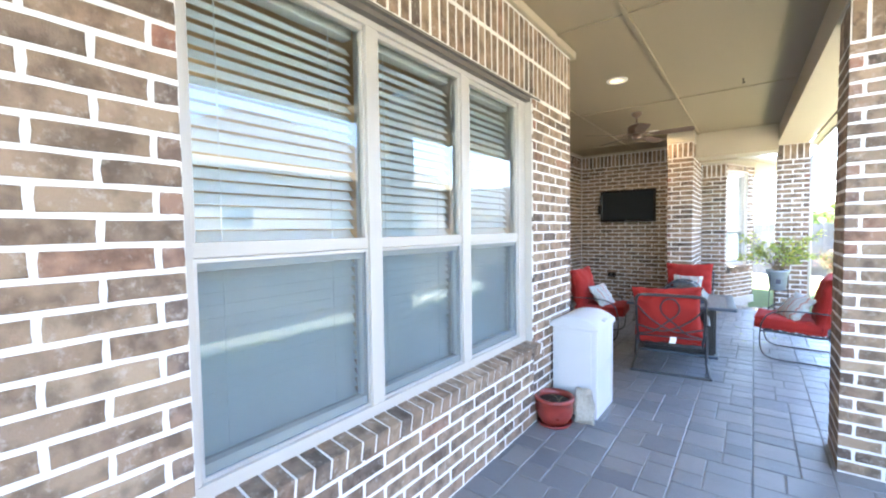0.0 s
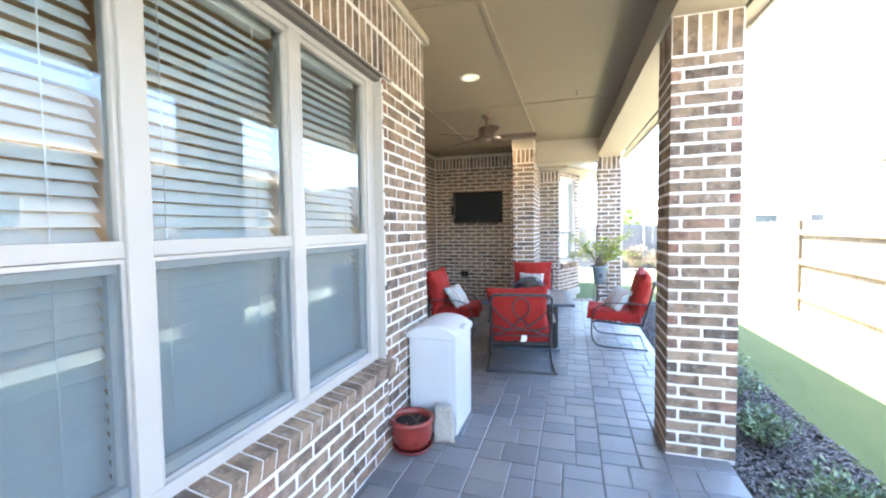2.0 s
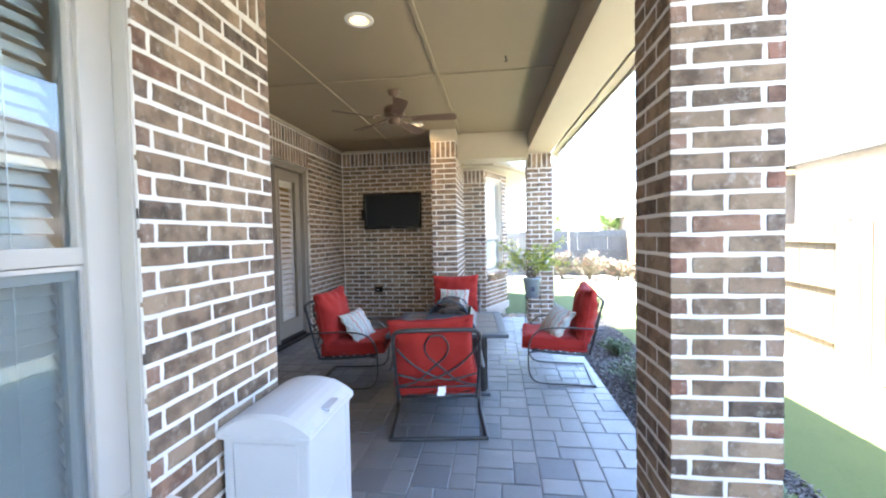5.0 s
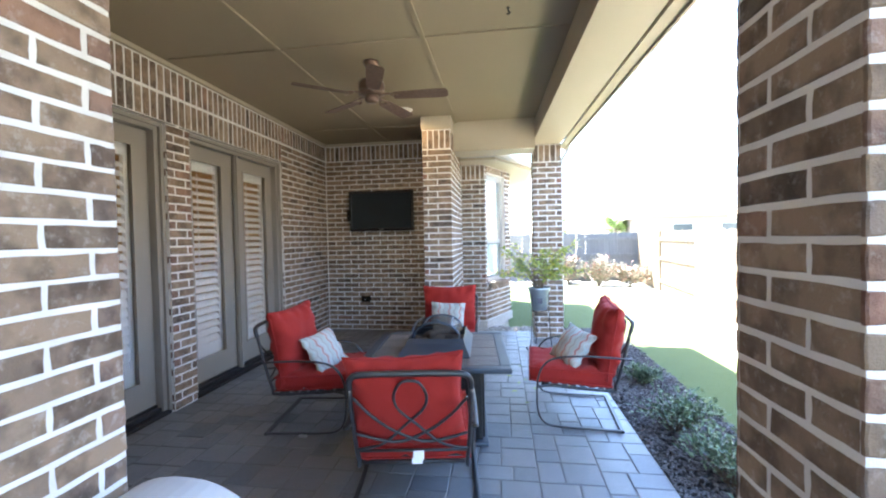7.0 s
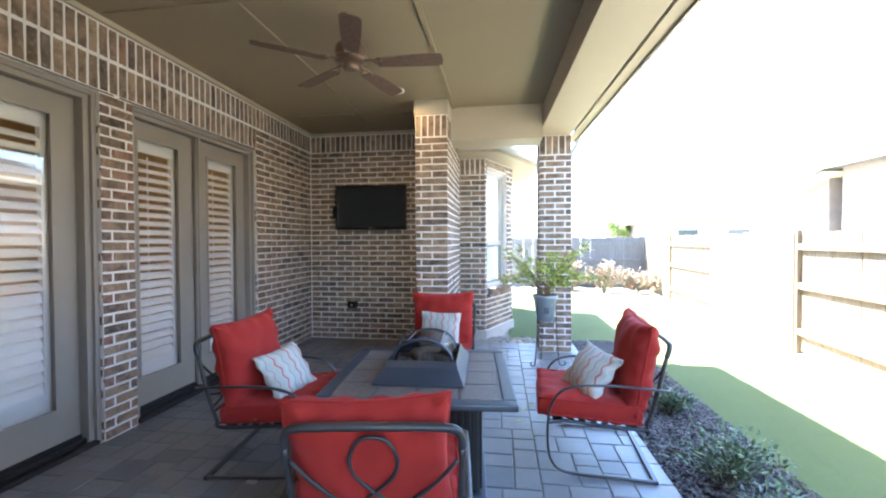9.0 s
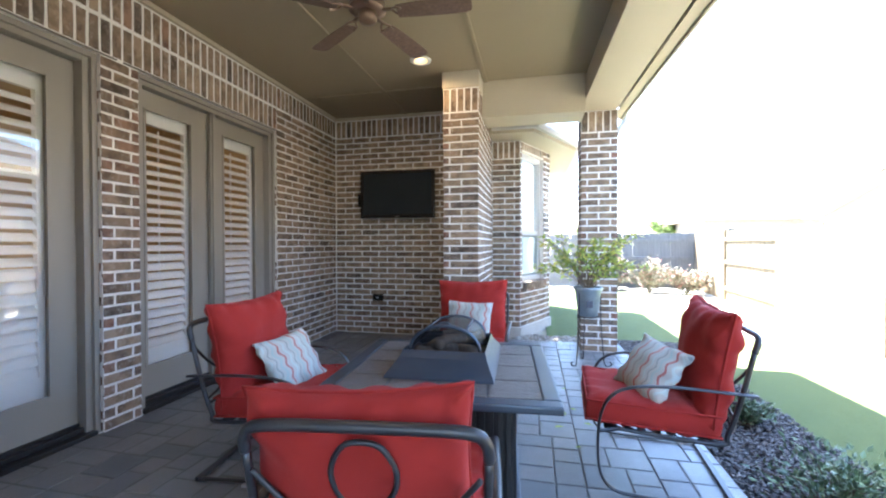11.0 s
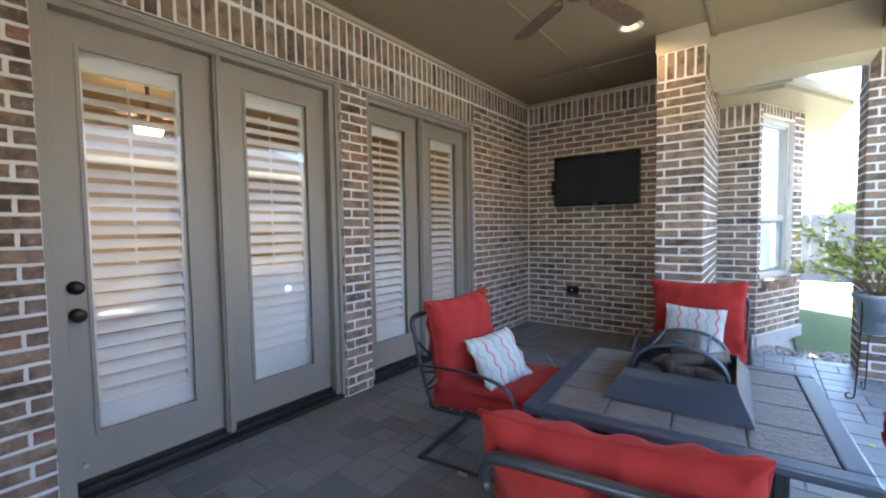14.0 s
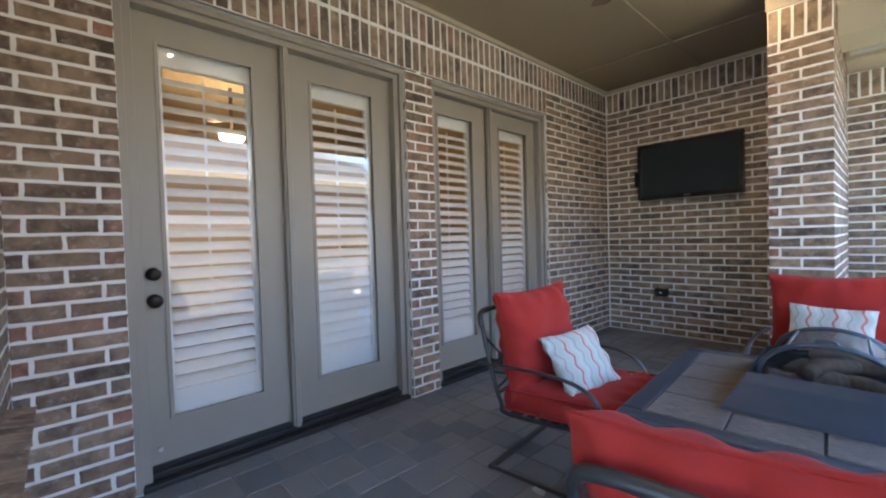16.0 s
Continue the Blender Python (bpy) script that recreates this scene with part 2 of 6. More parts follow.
def box(bm, x0, x1, y0, y1, z0, z1, bev=0.0, m=None):
    vs = [bm.verts.new((x, y, z)) for x in (x0, x1) for y in (y0, y1) for z in (z0, z1)]
    fs = [bm.faces.new([vs[i] for i in f]) for f in
          ((0, 1, 3, 2), (4, 6, 7, 5), (0, 4, 5, 1), (2, 3, 7, 6), (0, 2, 6, 4), (1, 5, 7, 3))]
    if m is not None:
        for v in vs:
            v.co = m @ v.co
    if bev:
        es = {e for f in fs for e in f.edges}
        bmesh.ops.bevel(bm, geom=list(es), offset=bev, segments=2, profile=0.6, affect="EDGES")
    return vs


def boxes(*rows, bev=0.0):
    bm = bmesh.new()
    for r in rows:
        box(bm, *r, bev=bev)
    return bm


def smooth_path(points, n=8, closed=False):
    p = [Vector(q) for q in points]
    out = []
    k = len(p)
    for i in range(k if closed else k - 1):
        a, b, c, d = (p[(i + j) % k] if closed else p[max(0, min(k - 1, i + j))] for j in (-1, 0, 1, 2))
        for s in range(n):
            t = s / n
            out.append(0.5 * ((2 * b) + (c - a) * t + (2 * a - 5 * b + 4 * c - d) * t * t + (3 * b - a - 3 * c + d) * t ** 3))
    if not closed:
        out.append(p[-1])
    return out


def tube(bm, pts, r, sides=8, closed=False, r2=None, flat=None):
    """A round (or flattened) bar along points; r2: the radius at its far end."""
    pts = [Vector(p) for p in pts]
    k = len(pts)
    rings = []
    up = None
    for i, p in enumerate(pts):
        a = pts[i - 1] if i or closed else p
        b = pts[(i + 1) % k] if i < k - 1 or closed else p
        d = (b - a).normalized()
        if up is None:
            up = d.orthogonal().normalized()
            if flat:
                up = (Vector(flat) - d * d.dot(Vector(flat))).normalized()
        else:
            up = (up - d * up.dot(d)).normalized()
        side = d.cross(up)
        rr = r if r2 is None else r + (r2 - r) * i / max(1, k - 1)
        wide = rr if not flat else rr * 0.45
        rings.append([bm.verts.new(p + (up * wide * math.cos(q) + side * rr * math.sin(q)))
                      for q in (2 * math.pi * j / sides for j in range(sides))])
    for i in range(k if closed else k - 1):
        a, b = rings[i], rings[(i + 1) % k]
        for j in range(sides):
            bm.faces.new((a[j], a[(j + 1) % sides], b[(j + 1) % sides], b[j]))
    if not closed:
        bm.faces.new(rings[0][::-1])
        bm.faces.new(rings[-1])


def lathe(bm, profile, n=28, at=(0, 0, 0), close=True):
    rings = []
    for r, z in profile:
        rings.append([bm.verts.new((at[0] + r * math.cos(a), at[1] + r * math.sin(a), at[2] + z))
                      for a in (2 * math.pi * j / n for j in range(n))])
    for a, b in zip(rings, rings[1:]):
        for j in range(n):
            bm.faces.new((a[j], a[(j + 1) % n], b[(j + 1) % n], b[j]))
    if close:
        bm.faces.new(rings[0][::-1])
        bm.faces.new(rings[-1])


# ---- bricks: laid out here, made at the end of the file ----
BL, BH, JT = 0.2385, 0.0615, 0.015
PITCH, COURSE = BL + JT, BH + JT
WORK = []


def lay(parent, place, rects, near=(0.2, 8.0, 1.2), limit=300):
    """place(u, n, z): the world place of a point of the wall's face. rects: (u0, u1, z0, z1, bond, phase)."""
    WORK.append((parent, place, rects, Vector(near), limit))


def face(origin, along, normal):
    o, a, n = Vector(origin), Vector(along).normalized(), Vector(normal).normalized()
    m = Matrix((a, n, Vector((0, 0, 1)))).transposed().to_4x4()
    m.translation = o
    return m


def wall(name, rows, label, material=None):
    ob = mesh_ob(name, boxes(*rows), material or M_MORTAR)
    return tagged(ob, label, "wall", kind="structure")


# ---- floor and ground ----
tagged(mesh_ob("ground", boxes((-300, 500, -300, 500, -0.6, -0.05)), M_GROUND), "lawn round the brick house, painted pale for the sun's glare", "ground", kind="structure")
slab = tagged(mesh_ob("patio_floor", boxes((-2.75, 1.27, -1.0, 12.28, -0.30, -0.0035)), ground_material("paver_sand", (0.12, 0.12, 0.12), (0.24, 0.235, 0.225), 9, 120)),
              "grey concrete paver patio floor", "floor", kind="structure")

# ---- porch ceiling, beams and roof ----
CAN = 0.072
ceil_rows = []
y_from = -1.0
for x, y in LAMPS:
    ceil_rows += [(-2.62, 0.93, y_from, y - CAN, CEIL, CEIL + 0.06), (-2.62, x - CAN, y - CAN, y + CAN, CEIL, CEIL + 0.06), (x + CAN, 0.93, y - CAN, y + CAN, CEIL, CEIL + 0.06)]
    y_from = y + CAN
ceil_rows.append((-2.62, 0.93, y_from, 12.32, CEIL, CEIL + 0.06))
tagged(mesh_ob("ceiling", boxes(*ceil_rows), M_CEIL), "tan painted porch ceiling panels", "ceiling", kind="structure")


def slanted(x_off0, x_off1, z0, z1, y0=-1.0, y1=12.27):
    """A bar along the porch's outer edge, which runs a little askew to the house wall."""
    bm = bmesh.new()
    vs = [bm.verts.new((edge_x(y) + x, y, z)) for y in (y0, y1) for x, z in ((x_off0, z0), (x_off1, z0), (x_off1, z1), (x_off0, z1))]
    for i in range(4):
        bm.faces.new((vs[i], vs[(i + 1) % 4], vs[4 + (i + 1) % 4], vs[4 + i]))
    bm.faces.new(vs[:4][::-1]), bm.faces.new(vs[4:])
    bmesh.ops.recalc_face_normals(bm, faces=bm.faces)
    return bm


def edge_x(y):
    return 0.895 - 0.0270 * (y - 6.545)


BEAM = 2.80
tagged(mesh_ob("beam", slanted(0.0, 0.398, BEAM, CEIL + 0.06), M_TRIM), "tan painted porch beam on brick columns", "beam", kind="structure")
tagged(mesh_ob("header", boxes((-0.335, 0.755, 11.38, 11.80, 2.66, CEIL + 0.06), bev=0.004), M_TRIM), "tan painted header between pier and column", "beam", kind="structure")
tagged(mesh_ob("soffit", slanted(0.422, 0.52, BEAM - 0.002, BEAM + 0.02), M_TRIM), "tan painted eave soffit", "soffit", kind="structure")
tagged(mesh_ob("fascia", slanted(0.52, 0.545, BEAM - 0.02, BEAM + 0.22), M_TRIM), "tan painted fascia board", "fascia", kind="structure")
bm = bmesh.new()
prof = [(0.548, 3.01), (0.548, 2.89), (0.60, 2.89), (0.63, 2.95), (0.63, 3.01), (0.623, 3.01), (0.62, 2.955), (0.595, 2.897), (0.555, 2.897), (0.555, 3.01)]
ends = [[bm.verts.new((edge_x(y) + x, y, z)) for x, z in prof] for y in (-1.0, 12.4)]
for i in range(len(prof)):
    j = (i + 1) % len(prof)
    bm.faces.new((ends[0][i], ends[0][j], ends[1][j], ends[1][i]))
bm.faces.new(ends[0][::-1]), bm.faces.new(ends[1])
tagged(mesh_ob("gutter", bm, M_WHITE), "white metal rain gutter along the eave", "gutter", kind="structure")
bm = bmesh.new()
for q in ([(1.68, -1.2, 3.02), (1.38, 12.5, 3.02), (-4.5, 7.5, 6.4), (-4.5, -1.2, 6.4)], [(1.38, 12.5, 3.02), (-11, 12.5, 3.02), (-4.5, 7.5, 6.4)],
          [(-11, 12.5, 3.02), (-11, -1.2, 3.02), (-4.5, -1.2, 6.4), (-4.5, 7.5, 6.4)]):
    vs = [bm.verts.new(p) for p in q]
    bm.faces.new(vs)
bm.normal_update()
roof = mesh_ob("roof", bm, M_SHINGLE)
sol = roof.modifiers.new("thick", "SOLIDIFY")
sol.thickness, sol.offset = 0.06, 1
tagged(roof, "grey asphalt shingle house roof", "roof", kind="structure")

# ceiling battens and the frieze boards at the wall heads
for i, r in enumerate(((-1.52, -1.48, -1.0, 12.28, CEIL - 0.014, CEIL), (-0.315, -0.275, -1.0, 11.38, CEIL - 0.014, CEIL), (-2.50, 0.85, 6.43, 6.47, CEIL - 0.012, CEIL),
                       (-2.50, 0.80, 8.95, 8.98, CEIL - 0.012, CEIL), (-2.50, -0.335, 11.40, 11.44, CEIL - 0.012, CEIL))):
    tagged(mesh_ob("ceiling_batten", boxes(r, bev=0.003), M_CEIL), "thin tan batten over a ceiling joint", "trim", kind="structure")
for r in ((-2.578, -2.545, 6.84, 12.298, 3.02, CEIL), (-2.545, -0.71, 12.262, 12.298, 3.02, CEIL), (-0.848, -0.81, -1.0, 6.88, 3.0, CEIL), (-2.545, -0.81, 6.842, 6.88, 3.0, CEIL)):
    tagged(mesh_ob("frieze_board", boxes(r, bev=0.006), M_TRIM), "tan painted frieze board at the wall head", "trim", kind="structure")
tagged(mesh_ob("pier_cap", boxes((-0.718, -0.327, 11.042, 11.378, 2.885, CEIL), bev=0.006), M_TRIM), "tan painted trim on the pier", "trim", kind="structure")

# ---- brick walls (mortar bodies; n = 0 is the brick face) ----
MD = 0.0035
WX = -0.85      # window wall's face
WY = 6.84       # its outer corner
DX = -2.58      # door wall's face
TY = 12.30      # screen wall's face
W0, W1, WZ0, WZ1 = 3.67, 6.06, 0.635, 2.475
wall_a = wall("wall_window", [(WX - 0.25, WX - MD, -1.0, W0, -0.2, CEIL), (WX - 0.25, WX - MD, W1, WY - MD, -0.2, CEIL),
                              (WX - 0.25, WX - MD, W0, W1, -0.2, WZ0 - 0.07), (WX - 0.25, WX - MD, W0, W1, WZ1, CEIL),
                              (DX - 0.4, WX - 0.25, WY - 0.25, WY - MD, -0.2, CEIL)], "grey-brown brick house wall with pale mortar joints")
SOLD = 2.775
lay(wall_a, face((WX, 0, 0), (0, 1, 0), (1, 0, 0)),
    [(0.4, W0, 0, WZ1, "run", 0.04), (W0, W1, 0, WZ0 - 0.062, "run", 0.04), (W1, WY, 0, WZ1, "run", 0.07),
     (0.4, WY, WZ1 + 0.012, WZ1 + 0.26, "soldier", 0), (0.4, WY, WZ1 + 0.27, 3.0, "soldier", 0.03)], (-0.84, 3.9, 0.9))
lay(wall_a, face((WX, WY, 0), (-1, 0, 0), (0, 1, 0)), [(0.012, 1.74, 0, SOLD, "run", 0.07), (0.012, 1.74, SOLD, 3.0, "soldier", 0)], (-1.7, 6.6, 1.2), 160)

D1, D2, D3, D4, DZ = 7.24, 8.99, 9.26, 10.91, 2.525
wall_d = wall("wall_doors", [(DX - 0.25, DX - MD, WY, D1, -0.2, CEIL), (DX - 0.25, DX - MD, D2, D3, -0.2, CEIL), (DX - 0.25, DX - MD, D4, TY + 0.2, -0.2, CEIL),
                             (DX - 0.25, DX - MD, D1, D2, DZ, CEIL), (DX - 0.25, DX - MD, D3, D4, DZ, CEIL), (DX - 0.25, DX - 0.02, D1, D2, -0.2, 0.0), (DX - 0.25, DX - 0.02, D3, D4, -0.2, 0.0)],
              "grey-brown brick house wall with two openings for doors")
lay(wall_d, face((DX, 0, 0), (0, 1, 0), (1, 0, 0)),
    [(WY, D1, 0, DZ, "run", 0.07), (D2, D3, 0, DZ, "run", 0.09), (D4, TY, 0, SOLD, "run", 0.05),
     (WY, D4, DZ + 0.012, SOLD, "soldier", 0), (WY, TY, SOLD + 0.01, 3.02, "soldier", 0.02)], (-2.58, 8.6, 1.4))
for y, n in ((D1, -1), (D2, 1), (D3, -1), (D4, 1)):
    lay(wall_d, face((DX, y, 0), (-1, 0, 0), (0, -n, 0)), [(0.012, 0.09, 0, DZ, "run", 0.0)], (-2.6, y, 1), 40)
wall_t = wall("wall_screen", [(DX - 0.25, -0.36, TY + MD, TY + 0.25, -0.2, CEIL)], "grey-brown brick wall behind the television")
lay(wall_t, face((DX, TY, 0), (1, 0, 0), (0, -1, 0)), [(0.012, 1.872, 0, SOLD, "run", 0.02), (0.012, 1.872, SOLD, 3.02, "soldier", 0)], (-1.7, 12.3, 1.4))


def pier(name, x0, x1, y0, y1, top, label, faces="LFRB", limit=300):
    ob = tagged(mesh_ob(name, boxes((x0 + MD, x1 - MD, y0 + MD, y1 - MD, -0.2, top)), M_MORTAR), label, "column", kind="structure")
    w, d = x1 - x0, y1 - y0
    sold = top - 0.25
    k = limit // len(faces)
    if "F" in faces:
        lay(ob, face((x0, y0, 0), (1, 0, 0), (0, -1, 0)), [(0, w, 0, sold, "run", 0.0775), (0, w, sold, top, "soldier", 0)], (x0, y0, 1.3), k)
    if "B" in faces:
        lay(ob, face((x1, y1, 0), (-1, 0, 0), (0, 1, 0)), [(0, w, 0, sold, "run", 0.0775), (0, w, sold, top, "soldier", 0)], (x0, y1, 1.3), k)
    if "L" in faces:
        lay(ob, face((x0, y1, 0), (0, -1, 0), (-1, 0, 0)), [(0.012, d - 0.012, 0, sold, "run", 0.13), (0.012, d - 0.012, sold, top, "soldier", 0)], (x0, y0, 1.3), k)
    if "R" in faces:
        lay(ob, face((x1, y0, 0), (0, 1, 0), (1, 0, 0)), [(0.012, d - 0.012, 0, sold, "run", 0.13), (0.012, d - 0.012, sold, top, "soldier", 0)], (x1, y0, 1.3), k)
    return ob


pier("column_1", 0.905, 1.303, 6.545, 6.945, BEAM, "square grey-brown brick porch column with a soldier course on top")
pier("column_2", 0.76, 1.165, 11.86, 12.26, BEAM, "square grey-brown brick porch column with a soldier course on top")
pier("pier", -0.71, -0.335, 11.05, 12.50, 2.885, "brick pier at the end of the television wall", "LFR")

# bay: one wall across, then a slanting face with a window, then a face along y
bay = wall("wall_bay", [(-0.345, 0.04, 12.506, 12.75, -0.2, 2.66)], "brick wall of the bay")
lay(bay, face((-0.335, 12.50, 0), (1, 0, 0), (0, -1, 0)), [(0.0, 0.375, 0.12, 2.42, "run", 0.05), (0.0, 0.375, 2.42, 2.66, "soldier", 0)], limit=110)
BA, BB = Vector((0.04, 12.50, 0)), Vector((0.46, 13.45, 0))
bu = (BB - BA).normalized()
bn = Vector((bu.y, -bu.x, 0))
BLEN = (BB - BA).length
bayface = Matrix((bu, bn, Vector((0, 0, 1)))).transposed().to_4x4()
bayface.translation = BA
B0, B1, BZ0, BZ1 = 0.06, 0.80, 0.73, 2.53
bm = bmesh.new()
for r in ((0, B0, -0.25, -MD, -0.2, 2.66), (B1, BLEN, -0.25, -MD, -0.2, 2.66), (B0, B1, -0.25, -MD, -0.2, BZ0 - 0.01), (B0, B1, -0.25, -MD, BZ1, 2.66)):
    box(bm, *r, m=bayface)
tagged(mesh_ob("wall_bay_slant", bm, M_MORTAR), "slanting brick wall of the bay with a window", "wall", kind="structure")
slant = bpy.data.objects["wall_bay_slant"]
lay(slant, bayface, [(0.012, B0, 0.12, 2.66, "run", 0.0), (B1, BLEN, 0.12, 2.66, "run", 0.0), (B0, B1, 0.12, BZ0 - 0.075, "run", 0.06), (B0, B1, BZ1 + 0.01, 2.66, "soldier", 0)], limit=200)
side = wall("wall_bay_side", [(0.2, 0.454, 13.455, 15.6, -0.2, 2.66), (-2.9, 0.2, 15.35, 15.6, -0.2, 2.66)], "far brick wall of the bay")
lay(side, face((0.46, 13.45, 0), (0, 1, 0), (1, 0, 0)), [(0.012, 2.1, 0.12, 2.66, "run", 0.05)], limit=100)
bm = bmesh.new()
box(bm, -0.334, 0.06, 12.47, 12.6, -0.1, 0.12, 0.01)
box(bm, 0, BLEN + 0.02, -0.1, 0.02, -0.1, 0.12, 0.01, bayface)
tagged(mesh_ob("bay_foundation", bm, M_CONC), "pale concrete foundation under the bay", "foundation", kind="structure")
# bay roof
bm = bmesh.new()
low = [(-0.33, 12.10), (0.22, 12.10), (0.84, 13.38), (0.84, 15.9), (-0.33, 15.9)]
vs0 = [bm.verts.new((x, y, 2.665)) for x, y in low]
vs1 = [bm.verts.new((x, y, 2.75)) for x, y in low]
bm.faces.new(vs0[::-1])
for i in range(5):
    j = (i + 1) % 5
    bm.faces.new((vs0[i], vs0[j], vs1[j], vs1[i]))
bm.faces.new(vs1)
tagged(mesh_ob("bay_soffit", bm, M_TRIM), "tan painted eave round the bay", "soffit", kind="structure")
bm = bmesh.new()
vs1 = [bm.verts.new((x, y, 2.755)) for x, y in low]
tip = bm.verts.new((-1.4, 14.3, 4.2))
for i in range(5):
    bm.faces.new((vs1[i], vs1[(i + 1) % 5], tip))
tagged(mesh_ob("bay_roof", bm, M_SHINGLE), "grey shingle roof over the bay", "roof", kind="structure")
bm = bmesh.new()
g = [Vector((x, y, 2.745)) for x, y in ((-0.30, 12.05), (0.25, 12.05), (0.89, 13.36), (0.89, 15.8))]
tube(bm, g, 0.055, 6)
tagged(mesh_ob("bay_gutter", bm, M_WHITE), "white metal gutter on the bay eave", "gutter", kind="structure")
# house closed at the back
wall("wall_back", [(-11, -10.8, -1.0, 15.6, -0.2, 3.2), (-10.8, WX - 0.25, -1.2, -1.0, -0.2, 3.2), (-10.8, -2.9, 12.5, 12.7, -0.2, 3.2)], "plain outer walls closing the house", M_WALLIN)

# ---- triple window ----
def quad(x0, x1, y, z0, z1):
    """One thin sheet that looks along local +y."""
    bm = bmesh.new()
    bm.faces.new([bm.verts.new(p) for p in ((x0, y, z0), (x0, y, z1), (x1, y, z1), (x1, y, z0))])
    return bm


def sash_window(name, m, widths, ends, z0, z1, mid, screens, label):
    """Local: x along the wall, y outwards (0 = frame front), z up. widths: (x0, x1) of each unit's opening."""
    w = thing(name, m, label, "window", kind="structure")
    a, b = ends
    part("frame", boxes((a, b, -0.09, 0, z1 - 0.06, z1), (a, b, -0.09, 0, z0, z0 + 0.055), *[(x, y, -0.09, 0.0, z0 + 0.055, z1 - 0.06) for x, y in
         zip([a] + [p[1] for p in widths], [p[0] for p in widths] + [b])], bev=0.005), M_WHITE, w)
    for x0, x1 in widths:
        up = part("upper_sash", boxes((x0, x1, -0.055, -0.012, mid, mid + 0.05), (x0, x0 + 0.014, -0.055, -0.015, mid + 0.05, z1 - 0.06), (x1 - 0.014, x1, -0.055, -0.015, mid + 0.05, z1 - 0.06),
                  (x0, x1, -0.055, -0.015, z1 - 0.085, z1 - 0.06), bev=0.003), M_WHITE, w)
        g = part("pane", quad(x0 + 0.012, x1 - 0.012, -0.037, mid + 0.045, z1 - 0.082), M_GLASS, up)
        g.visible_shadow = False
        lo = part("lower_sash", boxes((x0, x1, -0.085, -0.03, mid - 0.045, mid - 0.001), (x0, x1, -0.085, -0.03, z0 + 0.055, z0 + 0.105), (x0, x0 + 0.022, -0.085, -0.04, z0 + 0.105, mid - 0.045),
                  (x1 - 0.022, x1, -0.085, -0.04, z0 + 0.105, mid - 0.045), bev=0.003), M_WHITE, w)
        g = part("pane", quad(x0 + 0.02, x1 - 0.02, -0.062, z0 + 0.1, mid - 0.04), M_GLASS, lo)
        g.visible_shadow = False
        if screens:
            sc = part("insect_screen", quad(x0 + 0.012, x1 - 0.012, -0.021, z0 + 0.06, mid - 0.006), M_SCREEN, w, "dark woven insect screen")
            sc.visible_shadow = False
            part("screen_frame", boxes((x0 + 0.001, x0 + 0.013, -0.028, -0.014, z0 + 0.056, mid - 0.003), (x1 - 0.013, x1 - 0.001, -0.028, -0.014, z0 + 0.056, mid - 0.003),
                 (x0 + 0.013, x1 - 0.013, -0.028, -0.014, z0 + 0.056, z0 + 0.07), (x0 + 0.013, x1 - 0.013, -0.028, -0.014, mid - 0.016, mid - 0.003)),
                 M_SCREENFRAME, w, "grey aluminium screen frame")
    return w


M_SCREENFRAME = paint("screen_aluminium", (0.42, 0.42, 0.42), 0.4, 0.4)
M_BLIND = paint("blind_slat", (0.82, 0.845, 0.845), 0.5, vary=0.03)
# local x runs along +y of the world, local y outwards (+x)
UNITS = [(0.045, 0.785), (0.862, 1.535), (1.622, 2.272)]
SPAN = W1 - W0
sash_window("window_1", Matrix(((0, 1, 0, WX - 0.06), (-1, 0, 0, W1), (0, 0, 1, 0), (0, 0, 0, 1))), [(SPAN - b, SPAN - a) for a, b in UNITS[::-1]], (0.012, SPAN - 0.012), WZ0, WZ1, 1.42, True,
            "white vinyl triple window with closed blinds behind")


def blind(m, width, z0, z1, tilt, label):
    b = thing("window_blind", m, label, "blind", "blinds behind the window")
    n = int((z1 - z0 - 0.08) / 0.044)
    part("head_rail", boxes((0, width, -0.03, 0.03, z1 - 0.06, z1), bev=0.004), M_BLIND, b)
    bm = bmesh.new()
    box(bm, 0, width, -0.026, 0.026, -0.0015, 0.0015)
    me = bpy.data.meshes.new("slat")
    bm.to_mesh(me)
    bm.free()
    me.materials.append(M_BLIND)
    for i in range(n):
        s = new("slat", me)
        s.parent = b
        s.matrix_basis = pose(0, 0, z0 + 0.03 + i * 0.044, tilt + random.uniform(-1.5, 1.5), 0, 0)
    part("bottom_rail", boxes((0, width, -0.025, 0.025, z0, z0 + 0.015)), M_BLIND, b)
    part("cord", boxes((width * 0.18, width * 0.18 + 0.003, 0.028, 0.031, z0, z1), (width * 0.82, width * 0.82 + 0.003, 0.028, 0.031, z0, z1)), M_BLIND, b)


for a, b in UNITS:
    blind(Matrix(((0, 1, 0, WX - 0.185), (-1, 0, 0, W0 + b), (0, 0, 1, 0), (0, 0, 0, 1))), b - a, WZ0 + 0.03, WZ1 - 0.04, -50, "white horizontal slat blind, half closed")
tagged(mesh_ob("lintel", boxes((WX - 0.10, WX + 0.004, W0 - 0.12, W1 + 0.12, WZ1 - 0.004, WZ1 + 0.010), (WX - 0.10, WX - 0.02, W0, W1, WZ1 - 0.03, WZ1 - 0.004)), M_STEEL), "dark painted steel lintel over the window", "lintel", kind="structure")
